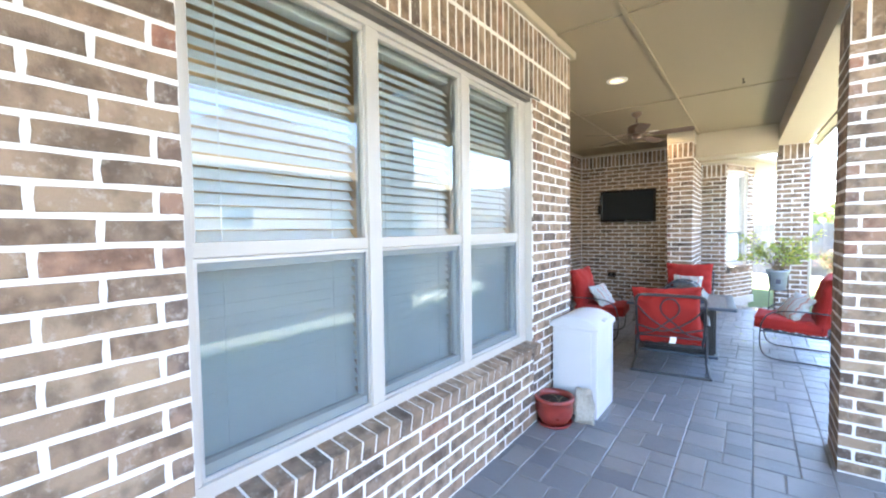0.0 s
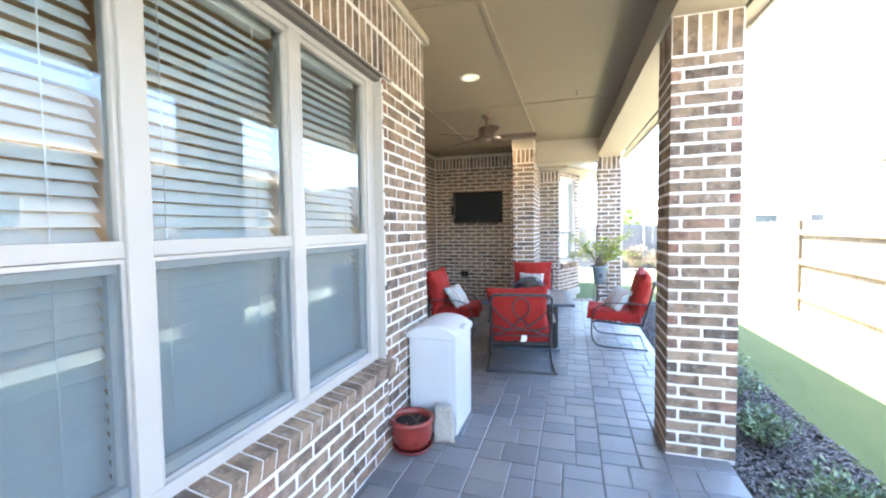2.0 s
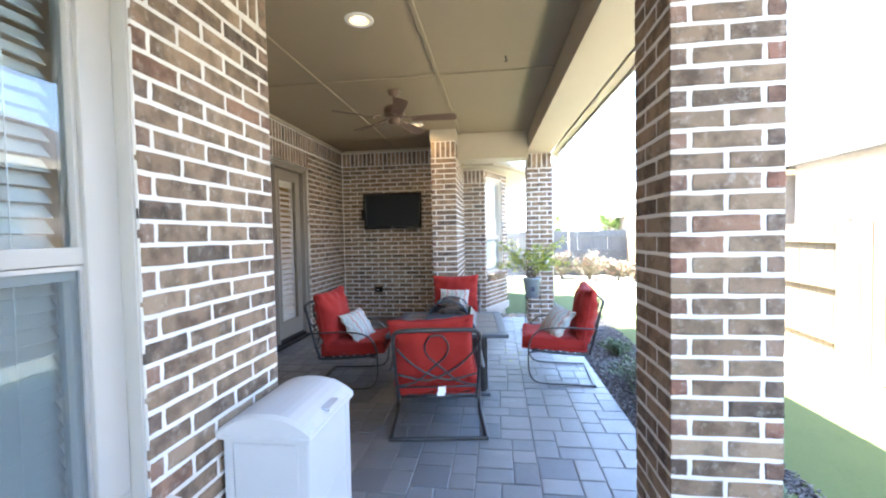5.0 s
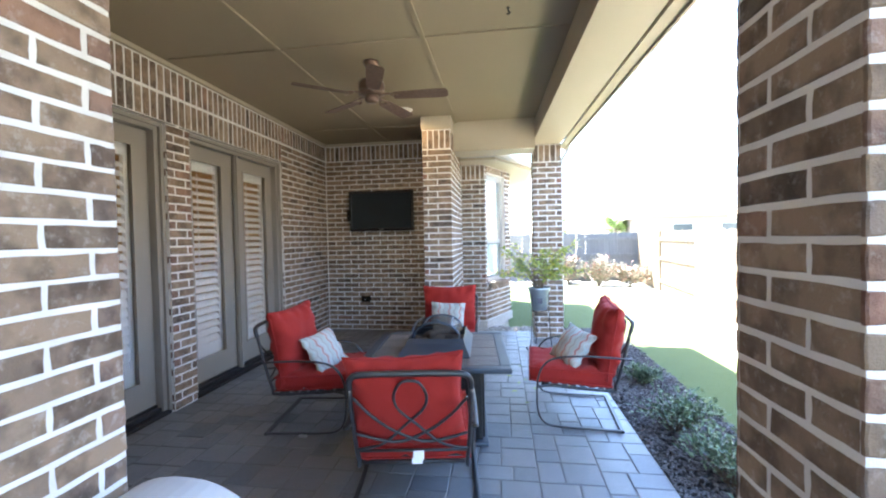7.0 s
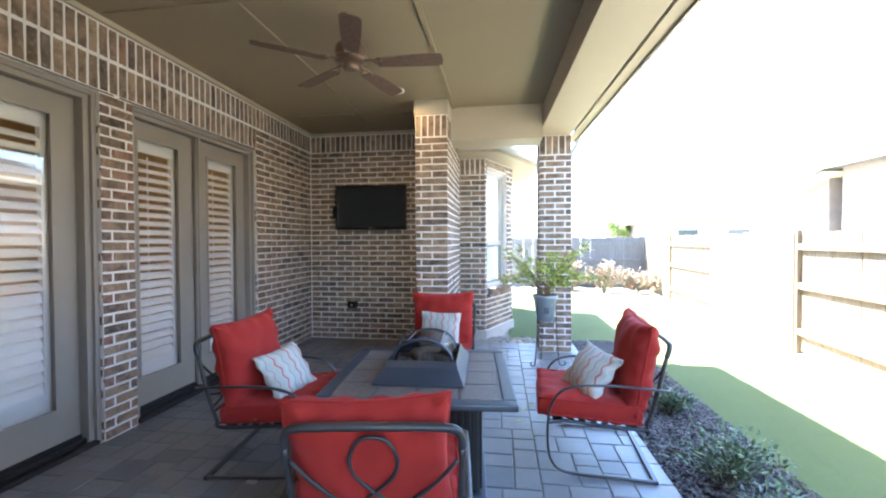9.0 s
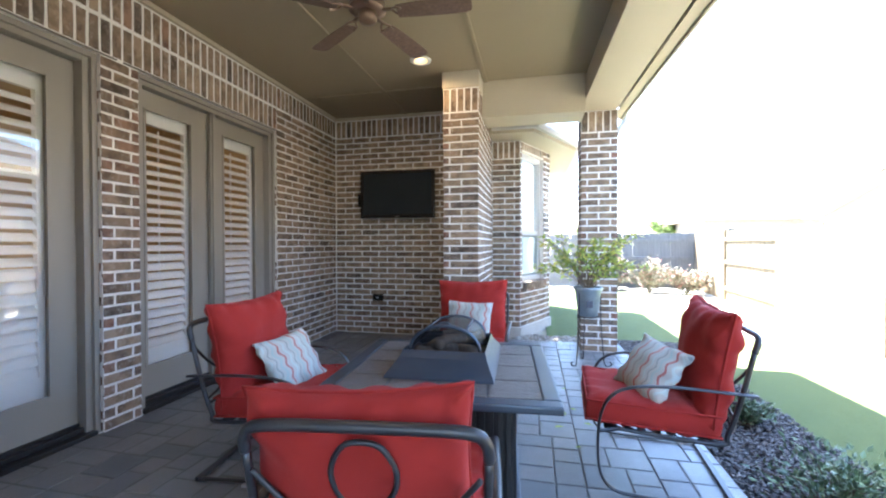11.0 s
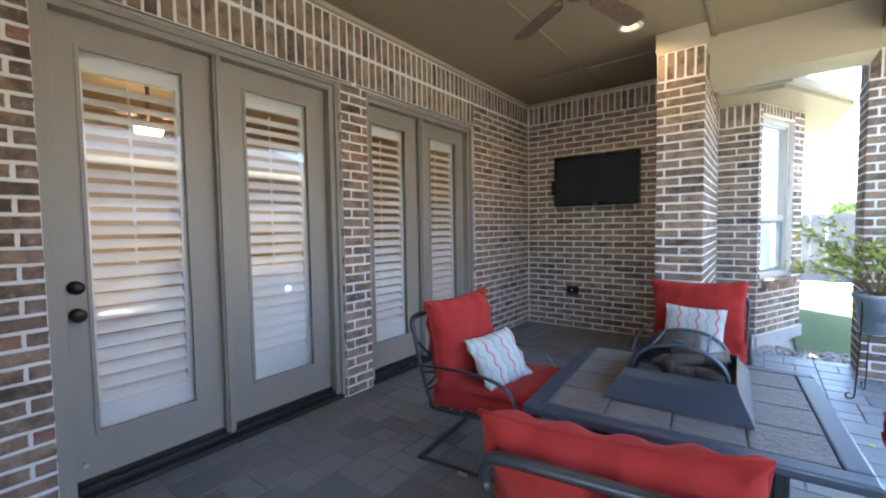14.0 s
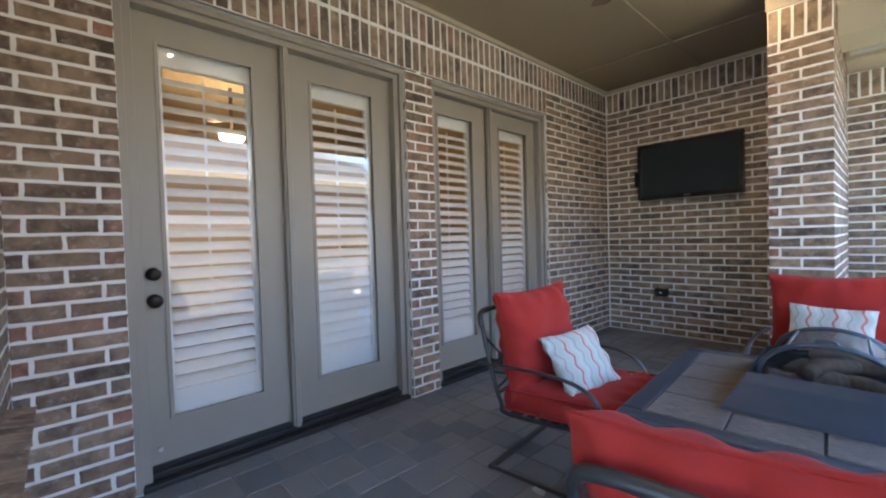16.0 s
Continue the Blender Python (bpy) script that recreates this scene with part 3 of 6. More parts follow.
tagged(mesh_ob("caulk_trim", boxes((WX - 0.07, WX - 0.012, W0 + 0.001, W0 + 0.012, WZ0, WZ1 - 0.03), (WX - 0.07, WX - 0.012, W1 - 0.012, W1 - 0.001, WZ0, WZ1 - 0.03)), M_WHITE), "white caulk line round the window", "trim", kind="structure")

# rowlock sill bricks under the window
def slope_bed(y0, y1):
    bm = bmesh.new()
    box(bm, -0.064, 0.061, y0, y1, -0.044, 0.040, m=pose(WX - 0.022, 0, WZ0 - 0.047, 0, 9, 0))
    return bm


sill = tagged(mesh_ob("window_sill_bed", slope_bed(W0 - 0.08, W1 + 0.07), M_MORTAR), "mortar bed of the sloping brick window sill", "sill", kind="structure")
sb = bmesh.new()
box(sb, -0.066, 0.066, -0.0335, 0.0335, -0.045, 0.045, 0.004)
sme = bpy.data.meshes.new("sill_brick")
sb.to_mesh(sme)
sb.free()
sme.materials.append(M_BRICK)
n = int((W1 - W0 + 0.15) / 0.0785)
for i in range(n):
    s = new("sill_brick", sme)
    s.parent = sill
    s.matrix_basis = pose(WX - 0.022, W0 - 0.045 + i * 0.0785, WZ0 - 0.047 + random.uniform(-0.001, 0.001), 0, 9 + random.uniform(-0.6, 0.6), random.uniform(-0.8, 0.8))
# a second brick sill on the return wall, beside the doors
sill2 = tagged(mesh_ob("side_sill_bed", boxes((-2.35, -1.25, WY - 0.02, WY + 0.028, WZ0 - 0.088, WZ0 - 0.015)), M_MORTAR), "mortar bed of a brick sill on the side wall", "sill", kind="structure")
for i in range(14):
    s = new("sill_brick", sme)
    s.parent = sill2
    s.matrix_basis = pose(-2.32 + i * 0.0785, WY + 0.01, WZ0 - 0.047, 0, 0, 90) @ pose(0, 0, 0, 0, 9, 0)


# ---- double doors with shutters ----
def double_door(name, y0, y1, c, panes, active, label):
    """Local x along +y of the world, from y0; local y outwards (+x); 0 = brick face."""
    W = y1 - y0
    d = thing(name, Matrix(((0, 1, 0, DX), (-1, 0, 0, y1), (0, 0, 1, 0), (0, 0, 0, 1))), label, "door", kind="structure")
    top = DZ
    f = 0.075
    part("door_frame", boxes((0, f, -0.20, -0.055, 0.0, top), (W - f, W, -0.20, -0.055, 0.0, top), (f, W - f, -0.20, -0.055, top - 0.07, top),
         (0, 0.035, -0.055, -0.03, 0, top), (W - 0.035, W, -0.055, -0.03, 0, top), (0.035, W - 0.035, -0.055, -0.03, top - 0.035, top),
         (f - 0.018, f + 0.012, -0.20, -0.125, 0.07, top - 0.07), (W - f - 0.012, W - f + 0.018, -0.20, -0.125, 0.07, top - 0.07), bev=0.004), M_DOOR, d)
    part("mullion", boxes((c - 0.028, c + 0.028, -0.105, -0.075, 0.055, top - 0.07), (c - 0.016, c + 0.016, -0.075, -0.058, 0.055, top - 0.07), bev=0.004), M_DOOR, d)
    part("threshold", boxes((0.03, W - 0.03, -0.22, -0.012, -0.02, 0.028), (f, W - f, -0.16, -0.07, 0.028, 0.062), bev=0.006), M_DARK, d, "black bronze metal threshold")
    part("door_sweep", boxes((f, c - 0.03, -0.125, -0.112, 0.062, 0.085), (c + 0.03, W - f, -0.125, -0.112, 0.062, 0.085)), M_DARK, d)
    for k, (a, b) in enumerate(((f + 0.004, c - 0.006), (c + 0.006, W - f - 0.004))):
        gz0, gz1 = 0.31, 2.31
        ga, gb = panes[k]
        leaf = part("door_leaf", boxes((a, ga, -0.165, -0.12, 0.07, top - 0.075), (gb, b, -0.165, -0.12, 0.07, top - 0.075), (ga, gb, -0.165, -0.12, 0.07, gz0), (ga, gb, -0.165, -0.12, gz1, top - 0.075)), M_DOOR, d)
        part("glazing_bead", boxes((ga - 0.004, ga + 0.016, -0.122, -0.112, gz0 - 0.004, gz1 + 0.004), (gb - 0.016, gb + 0.004, -0.122, -0.112, gz0 - 0.004, gz1 + 0.004),
             (ga + 0.016, gb - 0.016, -0.122, -0.112, gz0 - 0.004, gz0 + 0.014), (ga + 0.016, gb - 0.016, -0.122, -0.112, gz1 - 0.014, gz1 + 0.004), bev=0.003), M_DOOR, leaf)
        g = part("pane", quad(ga, gb, -0.142, gz0, gz1), M_DOORGLASS, leaf)
        g.visible_shadow = False
        # plantation shutter hung on the inside of the leaf
        sh = part("shutter_frame", boxes((ga - 0.03, ga + 0.035, -0.206, -0.17, gz0 - 0.03, gz1 + 0.03), (gb - 0.035, gb + 0.03, -0.206, -0.17, gz0 - 0.03, gz1 + 0.03),
                  (ga + 0.035, gb - 0.035, -0.206, -0.17, gz0 - 0.03, gz0 + 0.13), (ga + 0.035, gb - 0.035, -0.206, -0.17, gz1 - 0.10, gz1 + 0.03)), M_SHUT, d, "white wooden plantation shutter")
        bm = bmesh.new()
        tubeprof = [(-0.0375, 0), (-0.02, 0.005), (0, 0.0065), (0.02, 0.005), (0.0375, 0), (0.02, -0.005), (0, -0.0065), (-0.02, -0.005)]
        wdt = gb - ga - 0.074
        e = [[bm.verts.new((x, y, z)) for y, z in tubeprof] for x in (-wdt / 2, wdt / 2)]
        for i in range(8):
            bm.faces.new((e[0][i], e[0][(i + 1) % 8], e[1][(i + 1) % 8], e[1][i]))
        bm.faces.new(e[0][::-1]), bm.faces.new(e[1])
        me = bpy.data.meshes.new("louver")
        bm.to_mesh(me)
        bm.free()
        me.materials.append(M_SHUT)
        zz = gz0 + 0.165
        i = 0
        while zz < gz1 - 0.13:
            lv = new("louver", me)
            lv.parent = sh
            # some panels stand nearly shut below and open above
            if name == "door_1":
                t = (70, 46)[zz > 1.15] if k == 0 else (56, 43)[zz > 1.2]
            else:
                t = (50, 41)[zz > 1.2]
            lv.matrix_basis = pose((ga + gb) / 2, -0.188, zz, -t + random.uniform(-1.5, 1.5), 0, 0)
            zz += 0.0755
            i += 1
        part("tilt_rod", boxes(((ga + gb) / 2 - 0.006, (ga + gb) / 2 + 0.006, -0.238, -0.228, gz0 + 0.16, gz1 - 0.12)), M_SHUT, sh)
        if k == active:
            for z, r in ((1.09, 0.030), (0.95, 0.033)):
                bm = bmesh.new()
                lathe(bm, [(0.034, 0), (0.034, 0.006), (0.014, 0.010), (0.013, 0.028), (r, 0.036), (r + 0.002, 0.050), (r - 0.006, 0.060), (0.006, 0.062)], 24)
                bm.transform(pose(b - 0.045 if k else a + 0.045, -0.12, z, -90, 0, 0))
                part("knob" if z < 1 else "deadbolt", bm, M_KNOB, leaf, "oil-rubbed bronze knob", True)
            bm = bmesh.new()
            lathe(bm, [(0.006, 0), (0.009, 0.004), (0.009, 0.02), (0.012, 0.022), (0.012, 0.03)], 12)
            bm.transform(pose(b - 0.04 if k else a + 0.04, -0.12, 0.17, -90, 0, 0))
            part("door_stop", bm, M_WHITE, leaf, "small white rubber door stop")
    return d


M_KNOB = paint("oil_rubbed_bronze", (0.025, 0.02, 0.018), 0.35, 0.8, vary=0.3)
double_door("door_1", D1, D2, 0.90, ((0.225, 0.725), (1.075, 1.575)), 1, "taupe glazed double door with white shutters, closed")
double_door("door_2", D3, D4, 0.86, ((0.21, 0.69), (1.05, 1.51)), -1, "taupe glazed double door with white shutters, closed")
for y0, y1 in ((D1, D2), (D3, D4)):
    tagged(mesh_ob("lintel", boxes((DX - 0.09, DX + 0.004, y0 - 0.11, y1 + 0.11, DZ + 0.001, DZ + 0.011)), M_STEEL), "dark painted steel lintel over the doors", "lintel", kind="structure")

# ---- rooms behind the glass ----
tagged(mesh_ob("living_room_floor", boxes((-10.7, DX - 0.26, 6.7, 12.45, -0.1, 0.02)), M_FLOORIN), "brown wooden living room floor", "floor", kind="structure")
tagged(mesh_ob("room_ceiling", boxes((-10.7, DX - 0.26, 6.7, 12.45, 3.0, 3.05), (-10.7, WX - 0.26, -0.9, 6.3, 2.9, 2.95)), M_WALLIN), "plain ceiling of the rooms behind the glass", "ceiling", kind="structure")
wall("wall_rooms", [(-10.7, DX - 0.26, 6.42, 6.58, -0.1, 3.1), (-7.2, -7.0, 6.7, 12.45, 0, 3.0), (-10.7, DX - 0.26, 12.46, 12.49, 0, 3.0), (-4.6, -4.5, -0.9, 6.3, 0, 2.9)], "warm painted walls of the rooms behind the glass", M_WALLIN)
tagged(mesh_ob("bedroom_floor", boxes((-4.5, WX - 0.26, -0.9, 6.3, -0.1, 0.02)), M_FLOORIN), "brown bedroom floor", "floor", kind="structure")

# ---- bay window ----
sash_window("window_2", bayface @ Matrix.Translation((B0 + 0.05, -0.055, 0)), [(0.0, B1 - B0 - 0.10)], (-0.048, B1 - B0 - 0.052), BZ0, BZ1, 1.40, True, "white vinyl sash window in the bay with a blind")
blind(bayface @ Matrix.Translation((B0 + 0.05, -0.20, 0)), B1 - B0 - 0.10, BZ0 + 0.03, BZ1 - 0.04, -60, "white slat blind in the bay window")
bm = bmesh.new()
box(bm, B0 - 0.02, B1 + 0.02, -0.08, 0.02, BZ0 - 0.08, BZ0 - 0.012, m=bayface)
sill3 = tagged(mesh_ob("bay_sill_bed", bm, M_MORTAR), "mortar bed of the brick sill under the bay window", "sill", kind="structure")
for i in range(int((B1 - B0) / 0.0785) + 1):
    s = new("sill_brick", sme)
    s.parent = sill3
    s.matrix_basis = bayface @ pose(B0 + 0.02 + i * 0.0785, -0.02, BZ0 - 0.045, 0, 0, 90) @ pose(0, 0, 0, 0, 6, 0)

# ---- furniture and porch things ----
def cloth(name, color, weave=700.0):
    m, nt, b = mat(name, 0.9, spec=0.2)
    f = world_noise(nt, 5.0, 4.0)
    g = noise_tex(nt, weave, 2.0, 0.6)
    col = ramp(nt, f, [(0.25, tuple(c * 0.85 for c in color)), (0.75, tuple(min(1, c * 1.1) for c in color))])
    col = mix(nt, calc(nt, "MULTIPLY", g, 0.25), col, tuple(c * 0.6 for c in color))
    nt.links.new(col, b.inputs["Base Color"])
    b.inputs["Sheen Weight"].default_value = 0.04
    wr = noise_tex(nt, 9.0, 3.0, 0.5)
    bump(nt, b, calc(nt, "ADD", calc(nt, "MULTIPLY", g, 0.15), wr), 0.35, 0.02)
    return m


def striped_cloth():
    m, nt, b = mat("striped_pillow_cloth", 0.9, spec=0.2)
    tc = nt.nodes.new("ShaderNodeTexCoord")
    sp = nt.nodes.new("ShaderNodeSeparateXYZ")
    nt.links.new(tc.outputs["Object"], sp.inputs[0])
    wave = calc(nt, "MULTIPLY", calc(nt, "SINE", calc(nt, "MULTIPLY", sp.outputs["Y"], 75.0)), 0.008)
    u = calc(nt, "ADD", sp.outputs["X"], wave)
    s = calc(nt, "FRACT", calc(nt, "ADD", calc(nt, "MULTIPLY", u, 8.6), 10.15))
    col = ramp(nt, s, [(0.0, (0.45, 0.44, 0.395)), (0.16, (0.36, 0.44, 0.42)), (0.27, (0.45, 0.44, 0.395)), (0.40, (0.28, 0.29, 0.28)), (0.47, (0.45, 0.44, 0.395)),
                       (0.60, (0.45, 0.52, 0.50)), (0.70, (0.45, 0.44, 0.395)), (0.90, (0.40, 0.10, 0.09))], smooth=False)
    g = noise_tex(nt, 600.0, 2.0)
    col = mix(nt, calc(nt, "MULTIPLY", g, 0.3), col, (0.4, 0.4, 0.37))
    nt.links.new(col, b.inputs["Base Color"])
    bump(nt, b, g, 0.2, 0.003)
    return m


M_RED = cloth("red_outdoor_cloth", (0.315, 0.024, 0.019))
M_STRIPE = striped_cloth()
M_TAG = paint("white_tag", (0.8, 0.8, 0.78), 0.6)
M_STRAP = paint("strap_webbing", (0.03, 0.03, 0.032), 0.7)


def cushion(w, h, t, seed, n=22, pull=0.06, flat=2.8, power=0.45):
    bm = bmesh.new()
    grid = {}
    for side in (1, -1):
        for i in range(n + 1):
            for j in range(n + 1):
                u, v = -math.cos(math.pi * i / n), -math.cos(math.pi * j / n)
                rim = i in (0, n) or j in (0, n)
                if side == -1 and rim:
                    grid[side, i, j] = grid[1, i, j]
                    continue
                k = (max(0, 1 - abs(u) ** flat) * max(0, 1 - abs(v) ** flat)) ** power
                x = w / 2 * u * (1 - pull * (1 - v * v))
                y = h / 2 * v * (1 - pull * (1 - u * u))
                q = Vector((x * 7, y * 7, seed * 3.1 + side))
                z = side * t / 2 * k * (1 + 0.24 * noise.noise(q)) + 0.012 * noise.noise(q * 0.6)
                edge = min(1 - abs(u), 1 - abs(v))
                if edge < 0.45 and not rim:
                    z += side * 0.030 * math.sin((x if 1 - abs(v) < 1 - abs(u) else y) * 48 + seed + 2 * noise.noise(q)) * (0.45 - edge)
                grid[side, i, j] = bm.verts.new((x, y, z))
    for side in (1, -1):
        for i in range(n):
            for j in range(n):
                f = [grid[side, i, j], grid[side, i + 1, j], grid[side, i + 1, j + 1], grid[side, i, j + 1]]
                bm.faces.new(f if side == 1 else f[::-1])
    return bm


def piping(w, h, pull, r=0.006):
    pts = []
    for a, b in (((-1, -1), (1, -1)), ((1, -1), (1, 1)), ((1, 1), (-1, 1)), ((-1, 1), (-1, -1))):
        for s in range(10):
            k = s / 10
            u, v = a[0] + (b[0] - a[0]) * k, a[1] + (b[1] - a[1]) * k
            pts.append((w / 2 * u * (1 - pull * (1 - v * v)), h / 2 * v * (1 - pull * (1 - u * u)), 0))
    bm = bmesh.new()
    tube(bm, pts, r, 6, closed=True)
    return bm


def spring_chair(m, label, seed, tall, set_, group="chairs round the fire table"):
    """Local: the chair looks along +y, its base centred on the floor."""
    c = thing("patio_chair", m, label, "chair", group)
    bm = bmesh.new()
    box(bm, -0.362, 0.362, -0.32, -0.29, 0.0, 0.022, 0.005)
    part("base_bar", bm, M_METAL, c)
    for s in (-1, 1):
        bm = bmesh.new()
        path = smooth_path([(s * 0.350, -0.30, 0.013), (s * 0.350, -0.1, 0.013), (s * 0.350, 0.12, 0.013), (s * 0.350, 0.24, 0.03), (s * 0.350, 0.30, 0.10), (s * 0.348, 0.315, 0.24),
                            (s * 0.342, 0.30, 0.40), (s * 0.338, 0.24, 0.505), (s * 0.335, 0.13, 0.55), (s * 0.332, -0.05, 0.562), (s * 0.328, -0.22, 0.557), (s * 0.322, -0.385, 0.548)], 6)
        tube(bm, path, 0.0165, 8, flat=(0, -0.3, 1))
        part("arm_frame", bm, M_METAL, c, smooth=True)
        bm = bmesh.new()
        tube(bm, smooth_path([(s * 0.285, 0.27, 0.315), (s * 0.286, -0.22, 0.29), (s * 0.286, -0.275, 0.34), (s * 0.298, -0.32, 0.50), (s * 0.304, -0.375, 0.745)], 5), 0.012, 8)
        part("back_post", bm, M_METAL, c, smooth=True)
        bm = bmesh.new()
        tube(bm, [(s * 0.285, 0.20, 0.312), (s * 0.345, 0.305, 0.315)], 0.010, 6)
        part("bracket", bm, M_METAL, c)
        bm = bmesh.new()
        tube(bm, [(s * 0.300, -0.33, 0.548), (s * 0.324, -0.36, 0.549)], 0.009, 6)
        part("bracket", bm, M_METAL, c)
    bm = bmesh.new()
    tube(bm, smooth_path([(-0.304, -0.375, 0.745), (-0.298, -0.391, 0.79), (-0.265, -0.40, 0.818), (-0.15, -0.402, 0.825), (0.15, -0.402, 0.825), (0.265, -0.40, 0.818), (0.298, -0.391, 0.79), (0.304, -0.375, 0.745)], 5), 0.0155, 8)
    part("top_rail", bm, M_METAL, c, smooth=True)

    def back(u, v):
        return (u, -0.285 - 0.11 * (v / 0.45) ** 1.15 if v > 0 else -0.285, 0.33 + v * 1.07)

    bm = bmesh.new()
    tube(bm, [back(-0.285, 0.055), back(0.285, 0.055)], 0.008, 6)
    part("back_bar", bm, M_METAL, c, smooth=True)
    for pts in ([(-0.285, 0.07), (-0.15, 0.10), (-0.03, 0.20), (0.06, 0.28), (0.082, 0.35), (0.05, 0.415), (0.0, 0.43), (-0.05, 0.415), (-0.082, 0.35), (-0.06, 0.28), (0.03, 0.20), (0.15, 0.10), (0.285, 0.07)],
                [(-0.285, 0.345), (-0.20, 0.25), (-0.08, 0.165), (0.08, 0.11), (0.285, 0.155)], [(0.285, 0.345), (0.20, 0.25), (0.08, 0.165), (-0.08, 0.11), (-0.285, 0.155)]):
        bm = bmesh.new()
        tube(bm, [Vector(back(p.x, p.y)) + Vector((0, -0.014, 0)) for p in smooth_path([(u, v, 0) for u, v in pts], 6)], 0.0075, 6)
        part("scroll", bm, M_METAL, c, smooth=True)
    for y, z in ((0.27, 0.315), (-0.22, 0.29)):
        bm = bmesh.new()
        tube(bm, [(-0.285, y, z), (0.285, y, z)], 0.012, 8)
        part("seat_rail", bm, M_METAL, c, smooth=True)
    for i in range(7):
        y = -0.17 + i * 0.068
        part("strap", boxes((-0.285, 0.285, y - 0.021, y + 0.021, 0.303 + i * 0.0025, 0.306 + i * 0.0025)), M_STRAP, c)
    seat = part("seat_cushion", cushion(0.60, 0.62, 0.135, seed, pull=0.0, flat=9, power=0.16), M_RED, c, smooth=True)
    seat.matrix_basis = pose(0, 0.06, 0.388, 2.5, 0, 0)
    for z in (-0.05, 0.05):
        pp = part("piping", piping(0.60, 0.62, 0.0), M_RED, seat, smooth=True)
        pp.matrix_basis = pose(0, 0, z)
    bc = part("back_cushion", cushion(0.62, tall, 0.225, seed + 5, 30, pull=0.085, flat=2.7, power=0.40), M_RED, c, smooth=True)
    bc.matrix_basis = pose(-0.03 if seed == 1 else 0, *set_, 0, 0) @ pose(0, 0, 0, 0, (-8 if seed == 3 else 0), 3.0 if seed == 1 else 1.5 * math.sin(seed))
    part("piping", piping(0.62, tall, 0.085), M_RED, bc, smooth=True)
    return c


CHAIRS = [(pose(-0.222, 8.105, 0, 0, 0, 7.5), "red-cushioned patio chair with scrolled black metal back by the table", 1),
          (pose(0.885, 9.32, 0, 0, 0, 86), "red-cushioned patio chair with black metal arms beside the flower bed", 2),
          (pose(-1.25, 9.03, 0, 0, 0, -84), "red-cushioned patio chair with black metal arms near the glazed doors", 3),
          (pose(-0.31, 10.20, 0, 0, 0, 179), "red-cushioned patio chair with black metal arms before the brick pier", 4)]
for m, label, seed in CHAIRS:
    spring_chair(m, label, seed, *((0.53, (-0.245, 0.635, 103)) if seed == 1 else (0.57, ({2: -0.255, 3: -0.20, 4: -0.235}[seed], 0.655, 99))))


def pillow(m, label, seed, w=0.385, h=0.34):
    p = mesh_ob("throw_pillow", cushion(w, h, 0.13, seed, pull=0.07, flat=2.2), M_STRIPE, smooth=True)
    p.matrix_basis = m
    return tagged(p, label, "pillow", "striped pillows")


for (m, _, _), off, rz in zip(CHAIRS[1:], ((-0.05, 0.02, 0.545, 0, 0, 28), (0.03, 0.06, 0.545, 0, 0, -20), (0.0, -0.05, 0.585, 0, 0, 0)), (6, -4, 2)):
    pillow(m @ pose(*off) @ pose(0, 0, 0.02, 108 if rz == 2 else 124, 0, 0) @ pose(0, 0, 0, 0, 0, rz), "cream pillow with wavy red and grey stripes on a red chair", rz)
# care tag under the near chair's cushion
tag = thing("care_label", CHAIRS[0][0] @ pose(0.03, -0.325, 0.375, 80, 0, 4), "small white sewn-in care label on a cushion", "label")
part("upper_leaf", boxes((-0.025, 0.03, -0.022, 0.024, -0.001, 0.001)), M_TAG, tag)
part("lower_leaf", boxes((-0.032, 0.022, -0.04, -0.012, -0.004, -0.002)), M_TAG, tag)

# ---- fire table ----
M_TILE = ground_material("slate_tile", (0.10, 0.088, 0.08), (0.19, 0.165, 0.15), 3.5, 45.0)
M_TILE.node_tree.nodes["Principled BSDF"].inputs["Roughness"].default_value = 0.38
M_TABLE = paint("blue_grey_metal", (0.052, 0.068, 0.092), 0.36, 0.35, vary=0.15)
T0, T1, U0, U1, TZ = -0.745, 0.335, 8.48, 9.56, 0.615
fire = thing("fire_table", pose(-0.228, 8.975, 0, 0, 0, 4) @ Matrix.Translation((0.205, -9.02, 0)), "square fire pit table with slate tiles and dark metal rim", "table")
bm = bmesh.new()
for r in ((T0, T1, U0, U0 + 0.075, TZ - 0.035, TZ), (T0, T1, U1 - 0.075, U1, TZ - 0.035, TZ), (T0, T0 + 0.075, U0 + 0.075, U1 - 0.075, TZ - 0.035, TZ), (T1 - 0.075, T1, U0 + 0.075, U1 - 0.075, TZ - 0.035, TZ)):
    box(bm, *r, bev=0.009)
part("rim", bm, M_TABLE, fire)
part("table_bed", boxes((T0 + 0.07, T1 - 0.07, U0 + 0.07, U1 - 0.07, TZ - 0.035, TZ - 0.010)), M_TABLE, fire)
tx, ty = (T1 - T0 - 0.15) / 4, (U1 - U0 - 0.15) / 4
for i in range(4):
    for j in range(4):
        if i in (1, 2) and j in (1, 2):
            continue
        x, y = T0 + 0.075 + i * tx, U0 + 0.075 + j * ty
        part("tile", boxes((x + 0.004, x + tx - 0.004, y + 0.004, y + ty - 0.004, TZ - 0.012, TZ - 0.001), bev=0.003), M_TILE, fire)
part("base_cabinet", boxes((-0.58, 0.14, 8.70, 9.34, 0.03, TZ - 0.035), bev=0.01), M_DARK, fire)
for x in np.linspace(-0.56, 0.12, 18):
    part("slat", boxes((x - 0.012, x + 0.012, 8.685, 8.70, 0.05, TZ - 0.05), bev=0.003), M_DARK, fire)
for y in np.linspace(8.72, 9.32, 16):
    part("slat", boxes((0.14, 0.155, y - 0.012, y + 0.012, 0.05, TZ - 0.05), bev=0.003), M_DARK, fire)
